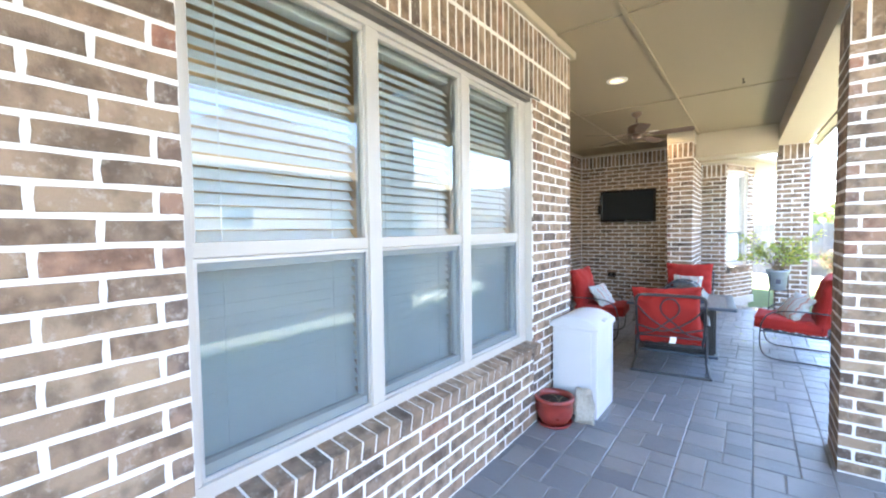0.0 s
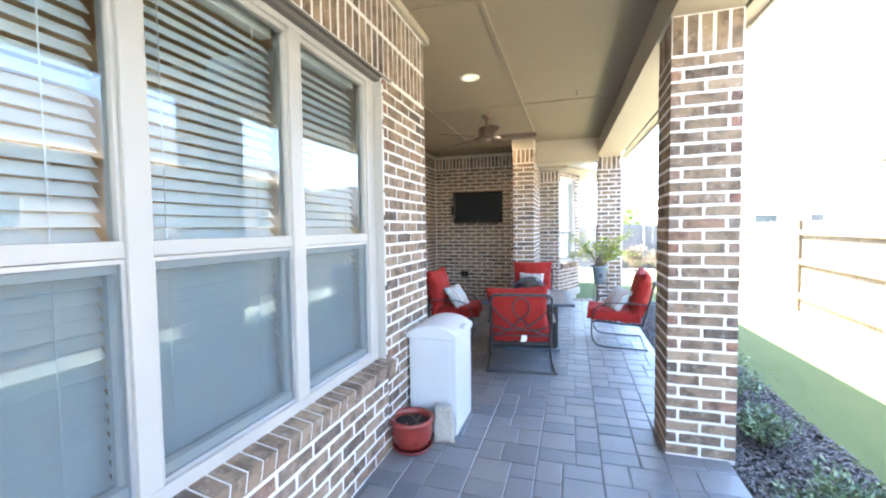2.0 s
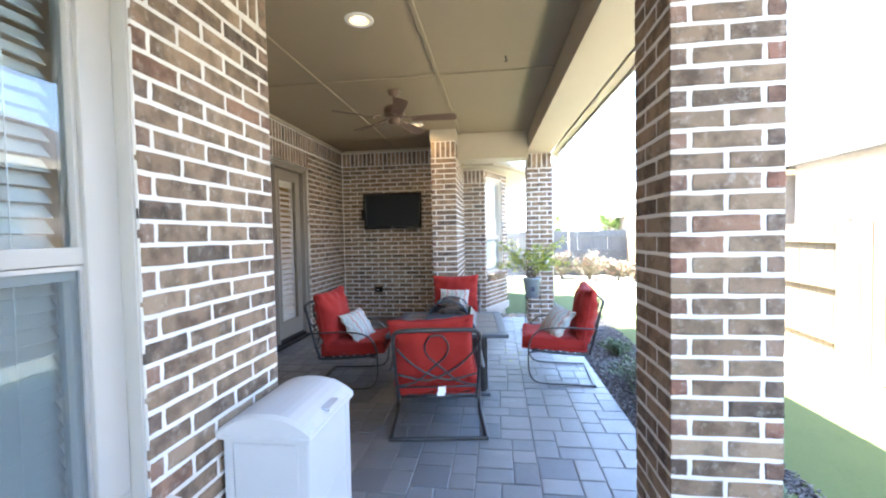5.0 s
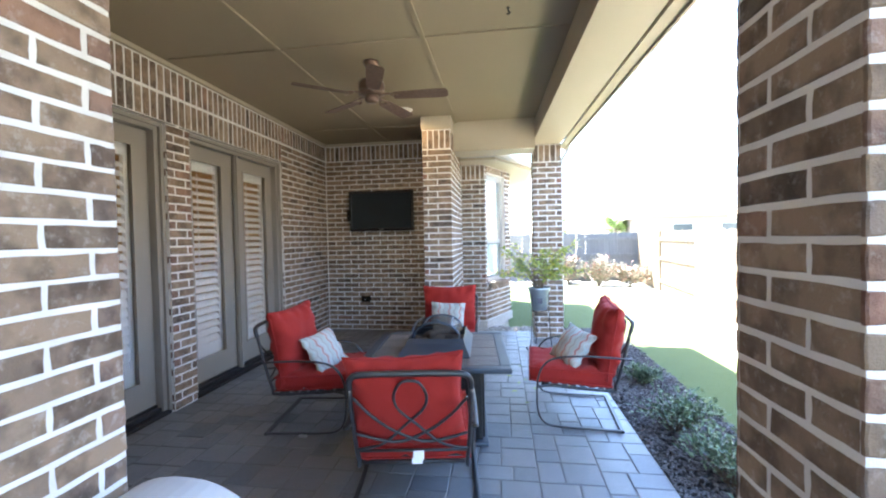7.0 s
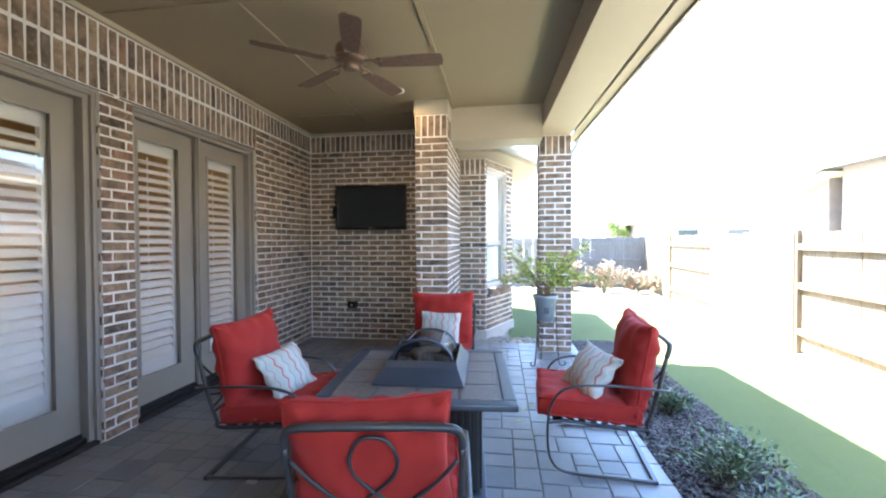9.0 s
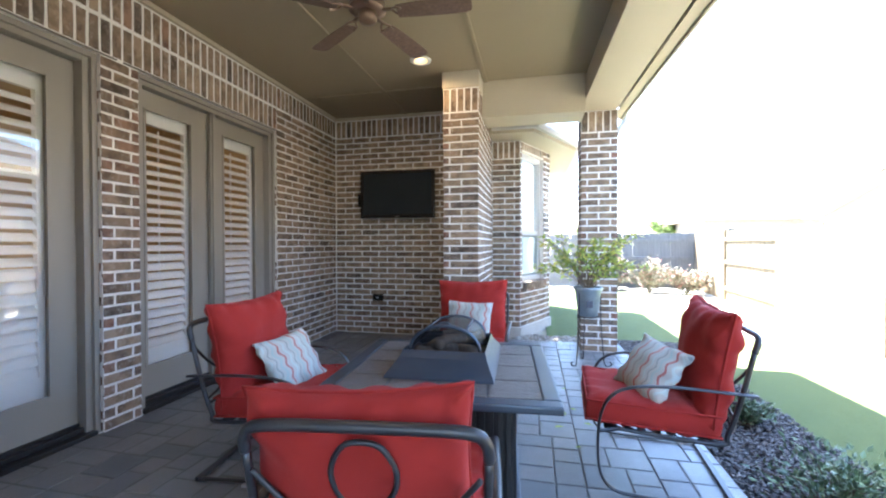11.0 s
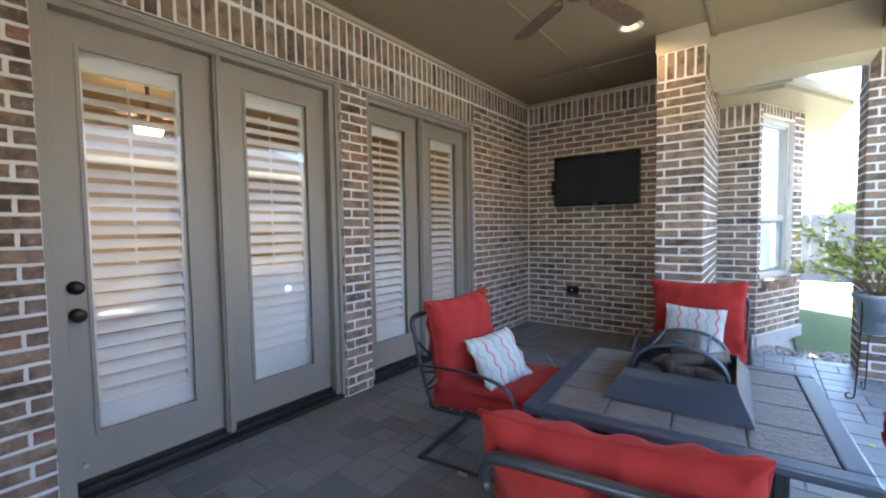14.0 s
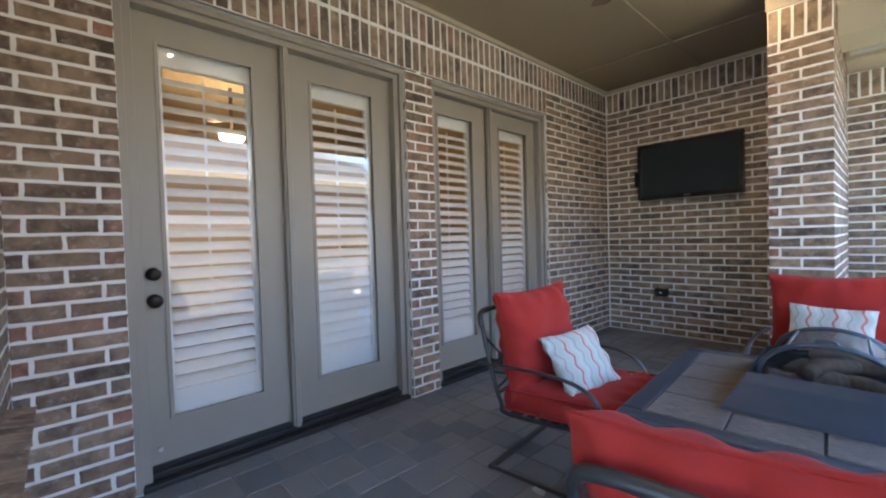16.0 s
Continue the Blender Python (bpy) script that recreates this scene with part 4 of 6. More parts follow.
part("plinth", boxes((-0.62, 0.18, 8.66, 9.38, 0.0, 0.03), bev=0.008), M_TABLE, fire)

# spark cover: flared pan, mesh dome on arches, lumps of lava stone inside
cover = thing("spark_cover", pose(-0.225, 9.03, TZ, 0, 0, 2), "blue-grey metal spark screen dome on the fire table", "fire screen")
bm = bmesh.new()
flare = [(0.0, 0.002), (0.04, 0.012), (0.24, 0.030), (0.50, 0.050), (0.78, 0.074), (0.95, 0.098), (1.0, 0.104), (1.0, 0.085)]
rings = [[bm.verts.new((sx * (0.265 - 0.055 * k), 0.03 * k + sy * (0.36 - 0.13 * k), z)) for sx, sy in ((-1, -1), (1, -1), (1, 1), (-1, 1))] for k, z in flare]
for a, b in zip(rings, rings[1:]):
    for i in range(4):
        bm.faces.new((a[i], a[(i + 1) % 4], b[(i + 1) % 4], b[i]))
part("flared_pan", bm, M_TABLE, cover)
part("pan_floor", boxes((-0.21, 0.21, -0.20, 0.26, 0.0, 0.03)), M_DARK, cover)


def arch(y, r=0.182, h=0.126, n=20):
    # the hood falls a little towards its back
    r, h = (r * 0.95, h * 0.86) if y > 0 else (r, h)
    return [(-r * math.cos(math.pi * i / n), y, 0.098 + h * math.sin(math.pi * i / n)) for i in range(n + 1)]


def mesh_material():
    m = bpy.data.materials.new("woven_wire_mesh")
    m.use_nodes = True
    nt = m.node_tree
    b = nt.nodes["Principled BSDF"]
    b.inputs["Base Color"].default_value = (0.02, 0.02, 0.022, 1)
    b.inputs["Metallic"].default_value, b.inputs["Roughness"].default_value = 0.6, 0.4
    b.inputs["Alpha"].default_value = 0.5
    return m


M_MESH = mesh_material()
for y in (-0.17, 0.24):
    bm = bmesh.new()
    tube(bm, arch(y), 0.009, 8)
    part("arch", bm, M_TABLE, cover, smooth=True)
    bm = bmesh.new()
    vs = [bm.verts.new(p) for p in arch(y, 0.178, 0.122)]
    bm.faces.new(vs)
    part("mesh_end", bm, M_MESH, cover, "black woven wire mesh")
bm = bmesh.new()
a0, a1 = [bm.verts.new(p) for p in arch(-0.17)], [bm.verts.new(p) for p in arch(0.24)]
for i in range(20):
    bm.faces.new((a0[i], a0[i + 1], a1[i + 1], a1[i]))
part("mesh_vault", bm, M_MESH, cover, "black woven wire mesh", True)
bm = bmesh.new()
for i in (6, 14):
    tube(bm, [arch(-0.17)[i], arch(0.24)[i]], 0.005, 6)
tube(bm, smooth_path([(-0.03, -0.17, 0.224), (-0.02, -0.17, 0.240), (0.02, -0.17, 0.240), (0.03, -0.17, 0.224)], 4), 0.005, 6)
part("stay", bm, M_TABLE, cover, smooth=True)
M_LOG = wood_material("fire_log", (0.10, 0.07, 0.05), (0.34, 0.27, 0.20))
for i, (x, y, r, a) in enumerate(((-0.06, -0.06, 0.035, 20), (0.06, -0.02, 0.032, -25), (0.0, 0.0, 0.03, 60), (-0.05, 0.12, 0.035, 60), (0.06, 0.13, 0.03, 10))):
    bm = bmesh.new()
    p = smooth_path([Vector((math.cos(radians(a)) * s, math.sin(radians(a)) * s, 0.012 * math.sin(s * 30 + i))) for s in (-0.12, -0.04, 0.04, 0.12)], 4)
    tube(bm, p, r, 9)
    bm.transform(Matrix.Translation((x, y, 0.03 + r + (0.05 if i in (2, 4) else 0.0))))
    part("log", bm, M_LOG, cover, "charred ceramic log", True)

# ---- storage box ----
M_BOX = paint("grey_white_plastic", (0.50, 0.51, 0.53), 0.5, vary=0.04, scale=3.0, bumps=0.04, grain=200)
bx0, bx1, by0, by1 = -0.84, -0.465, 6.37, 6.83
sb_ = thing("storage_box", ((bx0 + bx1) / 2, (by0 + by1) / 2, 0), "tall pale grey plastic deck box with arched lid", "storage box")
w2, d2 = (bx1 - bx0) / 2, (by1 - by0) / 2
for nm, z0, z1, k in (("base", 0.0, 0.06, 0.965), ("lower_body", 0.06, 0.40, 0.95), ("upper_body", 0.40, 0.72, 0.955)):
    part(nm, boxes((-w2 * k, w2 * k, -d2 * k, d2 * k, z0, z1), bev=0.008), M_BOX, sb_)
for s in (-1, 1):
    part("corner_post", boxes((w2 * 0.80, w2 * 0.97, s * d2 * 0.84 - 0.025, s * d2 * 0.84 + 0.025, 0.01, 0.715), bev=0.008), M_BOX, sb_)
part("front_panel", boxes((-w2 * 0.72, w2 * 0.72, -d2 * 0.97, -d2 * 0.94, 0.07, 0.68), bev=0.006), M_BOX, sb_)
bm = bmesh.new()
n = 12
prof = [(-1 + 2 * i / n) for i in range(n + 1)]
rows = []
for u in prof:
    z = 0.735 + 0.065 * (1 - abs(u) ** 2.4)
    rows.append([bm.verts.new((u * w2 * 1.03, v * d2 * 1.03, z - (0.012 if abs(v) > 0.99 else 0))) for v in (-1, -0.93, 0.93, 1)])
for a, b in zip(rows, rows[1:]):
    for i in range(3):
        bm.faces.new((a[i], b[i], b[i + 1], a[i + 1]))
rim = [rows[i][0] for i in range(n + 1)] + [rows[n][k] for k in (1, 2)] + [rows[i][3] for i in range(n, -1, -1)] + [rows[0][k] for k in (2, 1)]
lowv = [bm.verts.new((v.co.x, v.co.y, 0.70)) for v in rim]
for i in range(len(rim)):
    j = (i + 1) % len(rim)
    bm.faces.new((rim[j], rim[i], lowv[i], lowv[j]))
bm.faces.new(lowv)
bmesh.ops.recalc_face_normals(bm, faces=bm.faces)
part("lid", bm, M_BOX, sb_, "arched plastic lid")
part("lid_lip", boxes((-w2 * 1.045, w2 * 1.045, -d2 * 1.045, d2 * 1.045, 0.698, 0.716), bev=0.006), M_BOX, sb_)
part("handle", boxes((w2 * 0.55, w2 * 1.07, -0.06, 0.06, 0.745, 0.760), bev=0.006), M_BOX, sb_)

# ---- red pot and stone ----
M_POT = paint("red_glazed_clay", (0.22, 0.030, 0.022), 0.3, vary=0.25, scale=12.0, spec=0.6)
M_SOIL = ground_material("potting_soil", (0.02, 0.016, 0.013), (0.06, 0.05, 0.04), 20.0, 150.0)
pot = thing("flower_pot", Matrix.Translation((-0.725, 6.15, 0)) @ Matrix.Diagonal((1.16, 1.16, 0.93, 1)), "red glazed clay flower pot with bare soil on its saucer", "flower pot")
bm = bmesh.new()
lathe(bm, [(0.055, 0.022), (0.09, 0.03), (0.112, 0.08), (0.120, 0.14), (0.117, 0.19), (0.124, 0.20), (0.129, 0.212), (0.129, 0.232), (0.122, 0.238), (0.112, 0.236), (0.108, 0.20), (0.108, 0.185)], 36, close=False)
part("bowl", bm, M_POT, pot, smooth=True)
bm = bmesh.new()
lathe(bm, [(0.06, 0.0), (0.10, 0.004), (0.112, 0.02), (0.115, 0.03), (0.108, 0.03), (0.10, 0.016), (0.03, 0.012)], 32)
part("saucer", bm, M_POT, pot, smooth=True)
bm = bmesh.new()
lathe(bm, [(0.109, 0.19), (0.08, 0.196), (0.04, 0.192), (0.01, 0.198)], 24)
for v in bm.verts:
    v.co.z += 0.006 * noise.noise(v.co * 40)
part("soil", bm, M_SOIL, pot, "dry dark potting soil")
bm = bmesh.new()
for i in range(5):
    a = random.uniform(0, 6.28)
    tube(bm, smooth_path([(0.03 * math.cos(a), 0.03 * math.sin(a), 0.192), (0.05 * math.cos(a + 1), 0.05 * math.sin(a + 1), 0.21), (0.085 * math.cos(a + 1.3), 0.085 * math.sin(a + 1.3), 0.2)], 4), 0.003, 5)
part("dry_stem", bm, wood_material("dry_stem", (0.12, 0.09, 0.05), (0.3, 0.24, 0.15)), pot)
M_STONE = ground_material("lime_stone", (0.30, 0.28, 0.24), (0.52, 0.49, 0.42), 9.0, 60.0)
bm = bmesh.new()
bmesh.ops.create_cube(bm, size=1)
bmesh.ops.subdivide_edges(bm, edges=bm.edges, cuts=6, use_grid_fill=True)
for v in bm.verts:
    v.co = Vector((v.co.x * 0.15, v.co.y * 0.075, (v.co.z + 0.5) * 0.25))
    v.co += Vector((noise.noise(v.co * 14), noise.noise(v.co * 14 + Vector((5, 0, 0))), noise.noise(v.co * 14 + Vector((0, 5, 0))) if v.co.z > 0.01 else 0)) * 0.016
    v.co.x *= 1 - 0.35 * v.co.z / 0.25 * (1 if v.co.x > 0 else 0.3)
st = mesh_ob("stone", bm, M_STONE, smooth=True)
st.matrix_basis = pose(-0.54, 6.30, 0, -6, 0, 12)
tagged(st, "rough pale grey stone leaning on the deck box", "stone")

# ---- television and outlet ----
M_GLOSSBLACK = paint("gloss_black_plastic", (0.012, 0.012, 0.013), 0.2, vary=0.1, bumps=0.0)
M_PANEL = paint("dark_screen", (0.013, 0.019, 0.026), 0.14, vary=0.15, scale=2.0, bumps=0.0)
tv = thing("television", (-1.605, 12.19, 1.94), "flat black television on a wall bracket, switched off", "television")
part("bezel", boxes((-0.53, 0.53, -0.025, 0.03, -0.325, -0.275), (-0.53, 0.53, -0.025, 0.03, 0.283, 0.325), (-0.53, -0.487, -0.025, 0.03, -0.275, 0.283), (0.487, 0.53, -0.025, 0.03, -0.275, 0.283), bev=0.006), M_GLOSSBLACK, tv)
part("screen", boxes((-0.487, 0.487, -0.016, -0.008, -0.275, 0.283)), M_PANEL, tv, "dark glossy screen")
part("back_shell", boxes((-0.50, 0.50, 0.03, 0.065, -0.30, 0.30), bev=0.01), M_GLOSSBLACK, tv)
part("wall_bracket", boxes((-0.22, 0.22, 0.065, 0.105, -0.14, 0.14), bev=0.004), M_METAL, tv)
part("side_speaker", boxes((-0.585, -0.535, 0.02, 0.06, -0.16, 0.02), bev=0.004), M_GLOSSBLACK, tv)
part("badge", boxes((-0.03, 0.03, -0.0275, -0.0255, -0.305, -0.296)), paint("badge_grey", (0.3, 0.3, 0.3), 0.4), tv)
out = thing("wall_outlet", (-1.925, TY, 0.507), "black weatherproof outlet box on the brick wall", "outlet")
part("box", boxes((-0.075, 0.075, -0.045, 0.0, -0.045, 0.045), bev=0.008), M_GLOSSBLACK, out)
part("lid", boxes((-0.066, 0.066, -0.054, -0.045, -0.036, 0.036), bev=0.004), M_GLOSSBLACK, out)
part("catch", boxes((-0.012, 0.012, -0.060, -0.054, -0.010, 0.004)), paint("outlet_grey", (0.45, 0.45, 0.45), 0.5), out)

# ---- ceiling fan ----
M_BRONZE = paint("brushed_bronze", (0.16, 0.105, 0.075), 0.38, 0.5, vary=0.2)
M_BLADE = wood_material("fan_blade_wood", (0.10, 0.065, 0.05), (0.19, 0.125, 0.095), (1, 1, 1), 40)
fan = thing("ceiling_fan", (-0.83, 9.33, CEIL), "brown five-blade ceiling fan under the porch ceiling", "ceiling fan")
for name, prof in (("canopy", [(0.005, 0.0), (0.07, 0.0), (0.068, -0.02), (0.05, -0.05), (0.02, -0.065), (0.005, -0.066)]), ("downrod", [(0.004, -0.05), (0.012, -0.05), (0.012, -0.15), (0.004, -0.15)]),
                   ("motor_housing", [(0.01, -0.135), (0.03, -0.14), (0.055, -0.16), (0.105, -0.175), (0.115, -0.20), (0.115, -0.245), (0.10, -0.262), (0.12, -0.270), (0.12, -0.282), (0.07, -0.295), (0.01, -0.297)]),
                   ("switch_cup", [(0.01, -0.29), (0.06, -0.295), (0.062, -0.34), (0.05, -0.358), (0.015, -0.362)])):
    bm = bmesh.new()
    lathe(bm, prof[::-1], 32)
    part(name, bm, M_BRONZE, fan, smooth=True)
for k in range(5):
    a = 2 + 72 * k
    bm = bmesh.new()
    prof = [(0.20, 0.052), (0.30, 0.06), (0.50, 0.068), (0.64, 0.068), (0.672, 0.055), (0.68, 0.03)]
    out_ = [(r, w) for r, w in prof] + [(r, -w) for r, w in prof[::-1]]
    top = [bm.verts.new((r, w, 0.003)) for r, w in out_]
    bot = [bm.verts.new((r, w, -0.003)) for r, w in out_]
    bm.faces.new(top), bm.faces.new(bot[::-1])
    for i in range(len(out_)):
        j = (i + 1) % len(out_)
        bm.faces.new((top[j], top[i], bot[i], bot[j]))
    bm.transform(pose(0, 0, -0.305, 0, 0, a) @ pose(0, 0, 0, -11, 0, 0))
    part("blade", bm, M_BLADE, fan, "dark wooden blade")
    bm = bmesh.new()
    box(bm, 0.10, 0.17, -0.014, 0.014, -0.292, -0.282, 0.003)
    tube(bm, smooth_path([(0.16, 0, -0.287), (0.19, 0.035, -0.30), (0.235, 0.038, -0.312)], 4), 0.007, 6)
    tube(bm, smooth_path([(0.16, 0, -0.287), (0.19, -0.035, -0.30), (0.235, -0.038, -0.312)], 4), 0.007, 6)
    bm.transform(pose(0, 0, 0, 0, 0, a))
    part("blade_iron", bm, M_BRONZE, fan)

# ---- recessed lamps ----
for x, y in LAMPS:
    l = thing("recessed_light", (x, y, CEIL), "lit round recessed ceiling light with white trim", "ceiling light", "recessed porch lights")
    bm = bmesh.new()
    lathe(bm, [(0.069, 0.0), (0.070, -0.010), (0.080, -0.012), (0.100, -0.008), (0.106, -0.001), (0.106, 0.0)], 32, close=False)
    part("trim_ring", bm, M_LAMPTRIM, l, smooth=True)
    bm = bmesh.new()
    lathe(bm, [(0.069, 0.0), (0.069, 0.05), (0.066, 0.10), (0.002, 0.102)], 28, close=False)
    part("can", bm, M_LAMPTRIM, l, "white reflector can", True)
    bm = bmesh.new()
    lathe(bm, [(0.004, 0.020), (0.030, 0.022), (0.040, 0.030), (0.043, 0.045), (0.030, 0.085), (0.018, 0.099)], 28)
    part("bulb", bm, M_BULB, l, "glowing warm reflector bulb", True)
hook = thing("ceiling_hook", (0.36, 8.66, CEIL), "small dark hook in the porch ceiling", "hook")
bm = bmesh.new()
tube(bm, smooth_path([(0, 0, 0), (0, 0, -0.02), (0.012, 0, -0.035), (0, 0, -0.045), (-0.01, 0, -0.036)], 4), 0.004, 6)
lathe(bm, [(0.012, 0.0), (0.012, -0.004), (0.003, -0.004)], 14)
part("hook_wire", bm, M_DARK, hook)
# pendant light seen through the door glass
pend = thing("pendant_light", (-5.0, 8.45, 2.95), "glowing round ceiling light in the living room", "ceiling light")
bm = bmesh.new()
lathe(bm, [(0.01, -0.62), (0.08, -0.60), (0.12, -0.55), (0.125, -0.51), (0.10, -0.49), (0.01, -0.49)], 28)
part("bowl", bm, glow("pendant_glow", (1.0, 0.74, 0.42), 5.0), pend, smooth=True)
bm = bmesh.new()
lathe(bm, [(0.01, -0.49), (0.02, -0.49), (0.02, 0), (0.01, 0)], 12)
part("rod", bm, M_BRONZE, pend)
for k in range(4):
    bm = bmesh.new()
    box(bm, 0.18, 0.6, -0.06, 0.06, -0.003, 0.003, m=pose(0, 0, -0.42, 0, 0, 30 + 90 * k))
    part("blade", bm, M_BLADE, pend)

# ---- bucket plant on a wire stand ----
stand = thing("plant_stand", (0.78, 11.34, 0), "tall thin black wire plant stand by the column", "plant stand")
for k in range(3):
    a = radians(100 + 120 * k)
    d = Vector((math.cos(a), math.sin(a), 0))
    bm = bmesh.new()
    tube(bm, smooth_path([d * 0.125 + Vector((0, 0, 0.80)), d * 0.13 + Vector((0, 0, 0.45)), d * 0.155 + Vector((0, 0, 0.10)), d * 0.17 + Vector((0, 0, 0.012)), d * 0.215 + Vector((0, 0, 0.008)), d * 0.235 + Vector((0, 0, 0.035)), d * 0.215 + Vector((0, 0, 0.05))], 6), 0.0055, 6)
    part("leg", bm, M_DARK, stand, smooth=True)
for z, r in ((0.80, 0.128), (0.50, 0.112)):
    bm = bmesh.new()
    tube(bm, [(r * math.cos(q), r * math.sin(q), z) for q in (2 * math.pi * i / 28 for i in range(28))], 0.005, 6, closed=True)
    part("ring", bm, M_DARK, stand, smooth=True)
bm = bmesh.new()
for q in (0, 60, 120):
    c_, s_ = math.cos(radians(q)) * 0.112, math.sin(radians(q)) * 0.112
    tube(bm, [(-c_, -s_, 0.50), (c_, s_, 0.50)], 0.004, 6)
part("pot_rest", bm, M_DARK, stand)
M_GALV = paint("galvanised_steel", (0.30, 0.36, 0.40), 0.42, 0.55, vary=0.2, scale=16.0)
bucket = thing("bucket_plant", (0.78, 11.34, 0.505), "leafy citrus plant in a grey galvanised bucket", "potted plant")
bm = bmesh.new()
lathe(bm, [(0.09, 0.0), (0.095, 0.004), (0.132, 0.26), (0.145, 0.275), (0.15, 0.30), (0.142, 0.305), (0.126, 0.27), (0.12, 0.25)], 32, close=False)
lathe(bm, [(0.002, 0.002), (0.09, 0.001)], 32, close=False)
part("bucket", bm, M_GALV, bucket, smooth=True)
bm = bmesh.new()
lathe(bm, [(0.121, 0.25), (0.06, 0.258), (0.004, 0.255)], 20, close=False)
part("soil", bm, M_SOIL, bucket)
part("emblem", boxes((-0.03, 0.03, -0.122, -0.118, 0.10, 0.17)), paint("emblem_blue", (0.07, 0.08, 0.11), 0.5), bucket, "dark blue painted mark")


def leaves(spots, size, rng, droop=0.3, slim=0.45):
    """One mesh of many folded leaves; each leaf an island of its own."""
    vs, fs = [], []
    for p, out in spots:
        a = Vector(out)
        a.z -= droop * rng.random()
        a += Vector((rng.uniform(-1, 1), rng.uniform(-1, 1), rng.uniform(-0.6, 0.8))) * 0.7
        a.normalize()
        s = a.orthogonal().normalized()
        s = Matrix.Rotation(rng.uniform(0, 6.28), 3, a) @ s
        if abs(s.z) > 0.75:
            s = a.cross(s)
        up = a.cross(s)
        L = size * rng.uniform(0.6, 1.25)
        w = L * slim
        k = len(vs)
        p = Vector(p)
        vs += [p, p + a * L * 0.4 + s * w / 2 + up * w * 0.18, p + a * L, p + a * L * 0.4 - s * w / 2 + up * w * 0.18, p + a * L * 0.45]
        fs += [(k, k + 1, k + 4), (k + 1, k + 2, k + 4), (k, k + 4, k + 3), (k + 4, k + 2, k + 3)]
    me = bpy.data.meshes.new("leaves")
    me.from_pydata(vs, [], fs)
    return me


def mesh_part(name, me, material, parent, label=""):
    me.materials.append(material)
    ob = new(name, me)
    ob.parent = parent
    if label:
        ob["label"] = label
    return ob


M_CITRUS = leaf_material("citrus_leaf", [(0.0, (0.20, 0.27, 0.055)), (0.35, (0.34, 0.42, 0.085)), (0.65, (0.52, 0.54, 0.12)), (0.85, (0.60, 0.55, 0.12)), (1.0, (0.18, 0.25, 0.07))])
M_BARK = wood_material("bark", (0.10, 0.075, 0.05), (0.24, 0.19, 0.14))
rng = random.Random(21)
bm = bmesh.new()
spots = []
for k in range(22):
    a = rng.uniform(0, 6.28)
    r = rng.uniform(0.15, 0.52) if k % 3 else 0.52
    tip = Vector((math.cos(a) * r * 1.15 + 0.05, math.sin(a) * r * 0.6, rng.uniform(0.45, 0.95)))
    base = Vector((rng.uniform(-0.03, 0.03), rng.uniform(-0.03, 0.03), 0.25))
    mid = base.lerp(tip, 0.5) + Vector((0, 0, 0.10))
    path = smooth_path([base, mid, tip], 8)
    tube(bm, path, 0.006, 5, r2=0.002)
    for q in path[6:]:
        for _ in range(5):
            spots.append((q + Vector((rng.uniform(-0.04, 0.04), rng.uniform(-0.04, 0.04), rng.uniform(-0.04, 0.04))), (math.cos(a) * 0.4, math.sin(a) * 0.4, 0.1)))
part("stem", bm, M_BARK, bucket)
mesh_part("foliage", leaves(spots, 0.064, rng), M_CITRUS, bucket, "yellow-green citrus leaves")

# ---- garden: lawn, bed, gravel ----
def sheet(name, x0, x1, y0, y1, z, material, label, category, nx=20, ny=60, rough=0.012):
    bm = bmesh.new()
    g = [[bm.verts.new((x0 + (x1 - x0) * i / nx, y0 + (y1 - y0) * j / ny, z + rough * noise.noise(Vector((i * 0.9, j * 0.9, z * 9))))) for j in range(ny + 1)] for i in range(nx + 1)]
    for i in range(nx):
        for j in range(ny):
            bm.faces.new((g[i][j], g[i + 1][j], g[i + 1][j + 1], g[i][j + 1]))
    lo = [bm.verts.new((x, y, z - 0.3)) for x, y in ((x0, y0), (x1, y0), (x1, y1), (x0, y1))]
    bm.faces.new(lo[::-1])
    return tagged(mesh_ob(name, bm, material, smooth=True), label, category, kind="structure")


# green sheets stop about where the house's shade ends; beyond, the ground is painted sun-pale
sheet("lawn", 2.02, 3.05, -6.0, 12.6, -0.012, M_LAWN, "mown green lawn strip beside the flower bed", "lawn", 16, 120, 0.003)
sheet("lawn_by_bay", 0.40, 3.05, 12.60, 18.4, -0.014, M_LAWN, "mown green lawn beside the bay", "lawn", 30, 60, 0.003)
sheet("flower_bed", 1.275, 2.02, -2.0, 12.60, -0.03, M_MULCHBED, "dark mulched flower bed along the patio", "flower bed", 14, 160, 0.02)
sheet("gravel_bed", -0.33, 1.275, 12.285, 12.62, -0.03, M_STONE, "bed of pale pebbles below the bay", "gravel", 20, 8)

rng = random.Random(3)
M_GRASS = leaf_material("grass_blade", [(0.0, (0.094, 0.120, 0.042)), (0.5, (0.103, 0.130, 0.047)), (0.85, (0.111, 0.138, 0.052)), (1.0, (0.120, 0.140, 0.060))], 0.7)


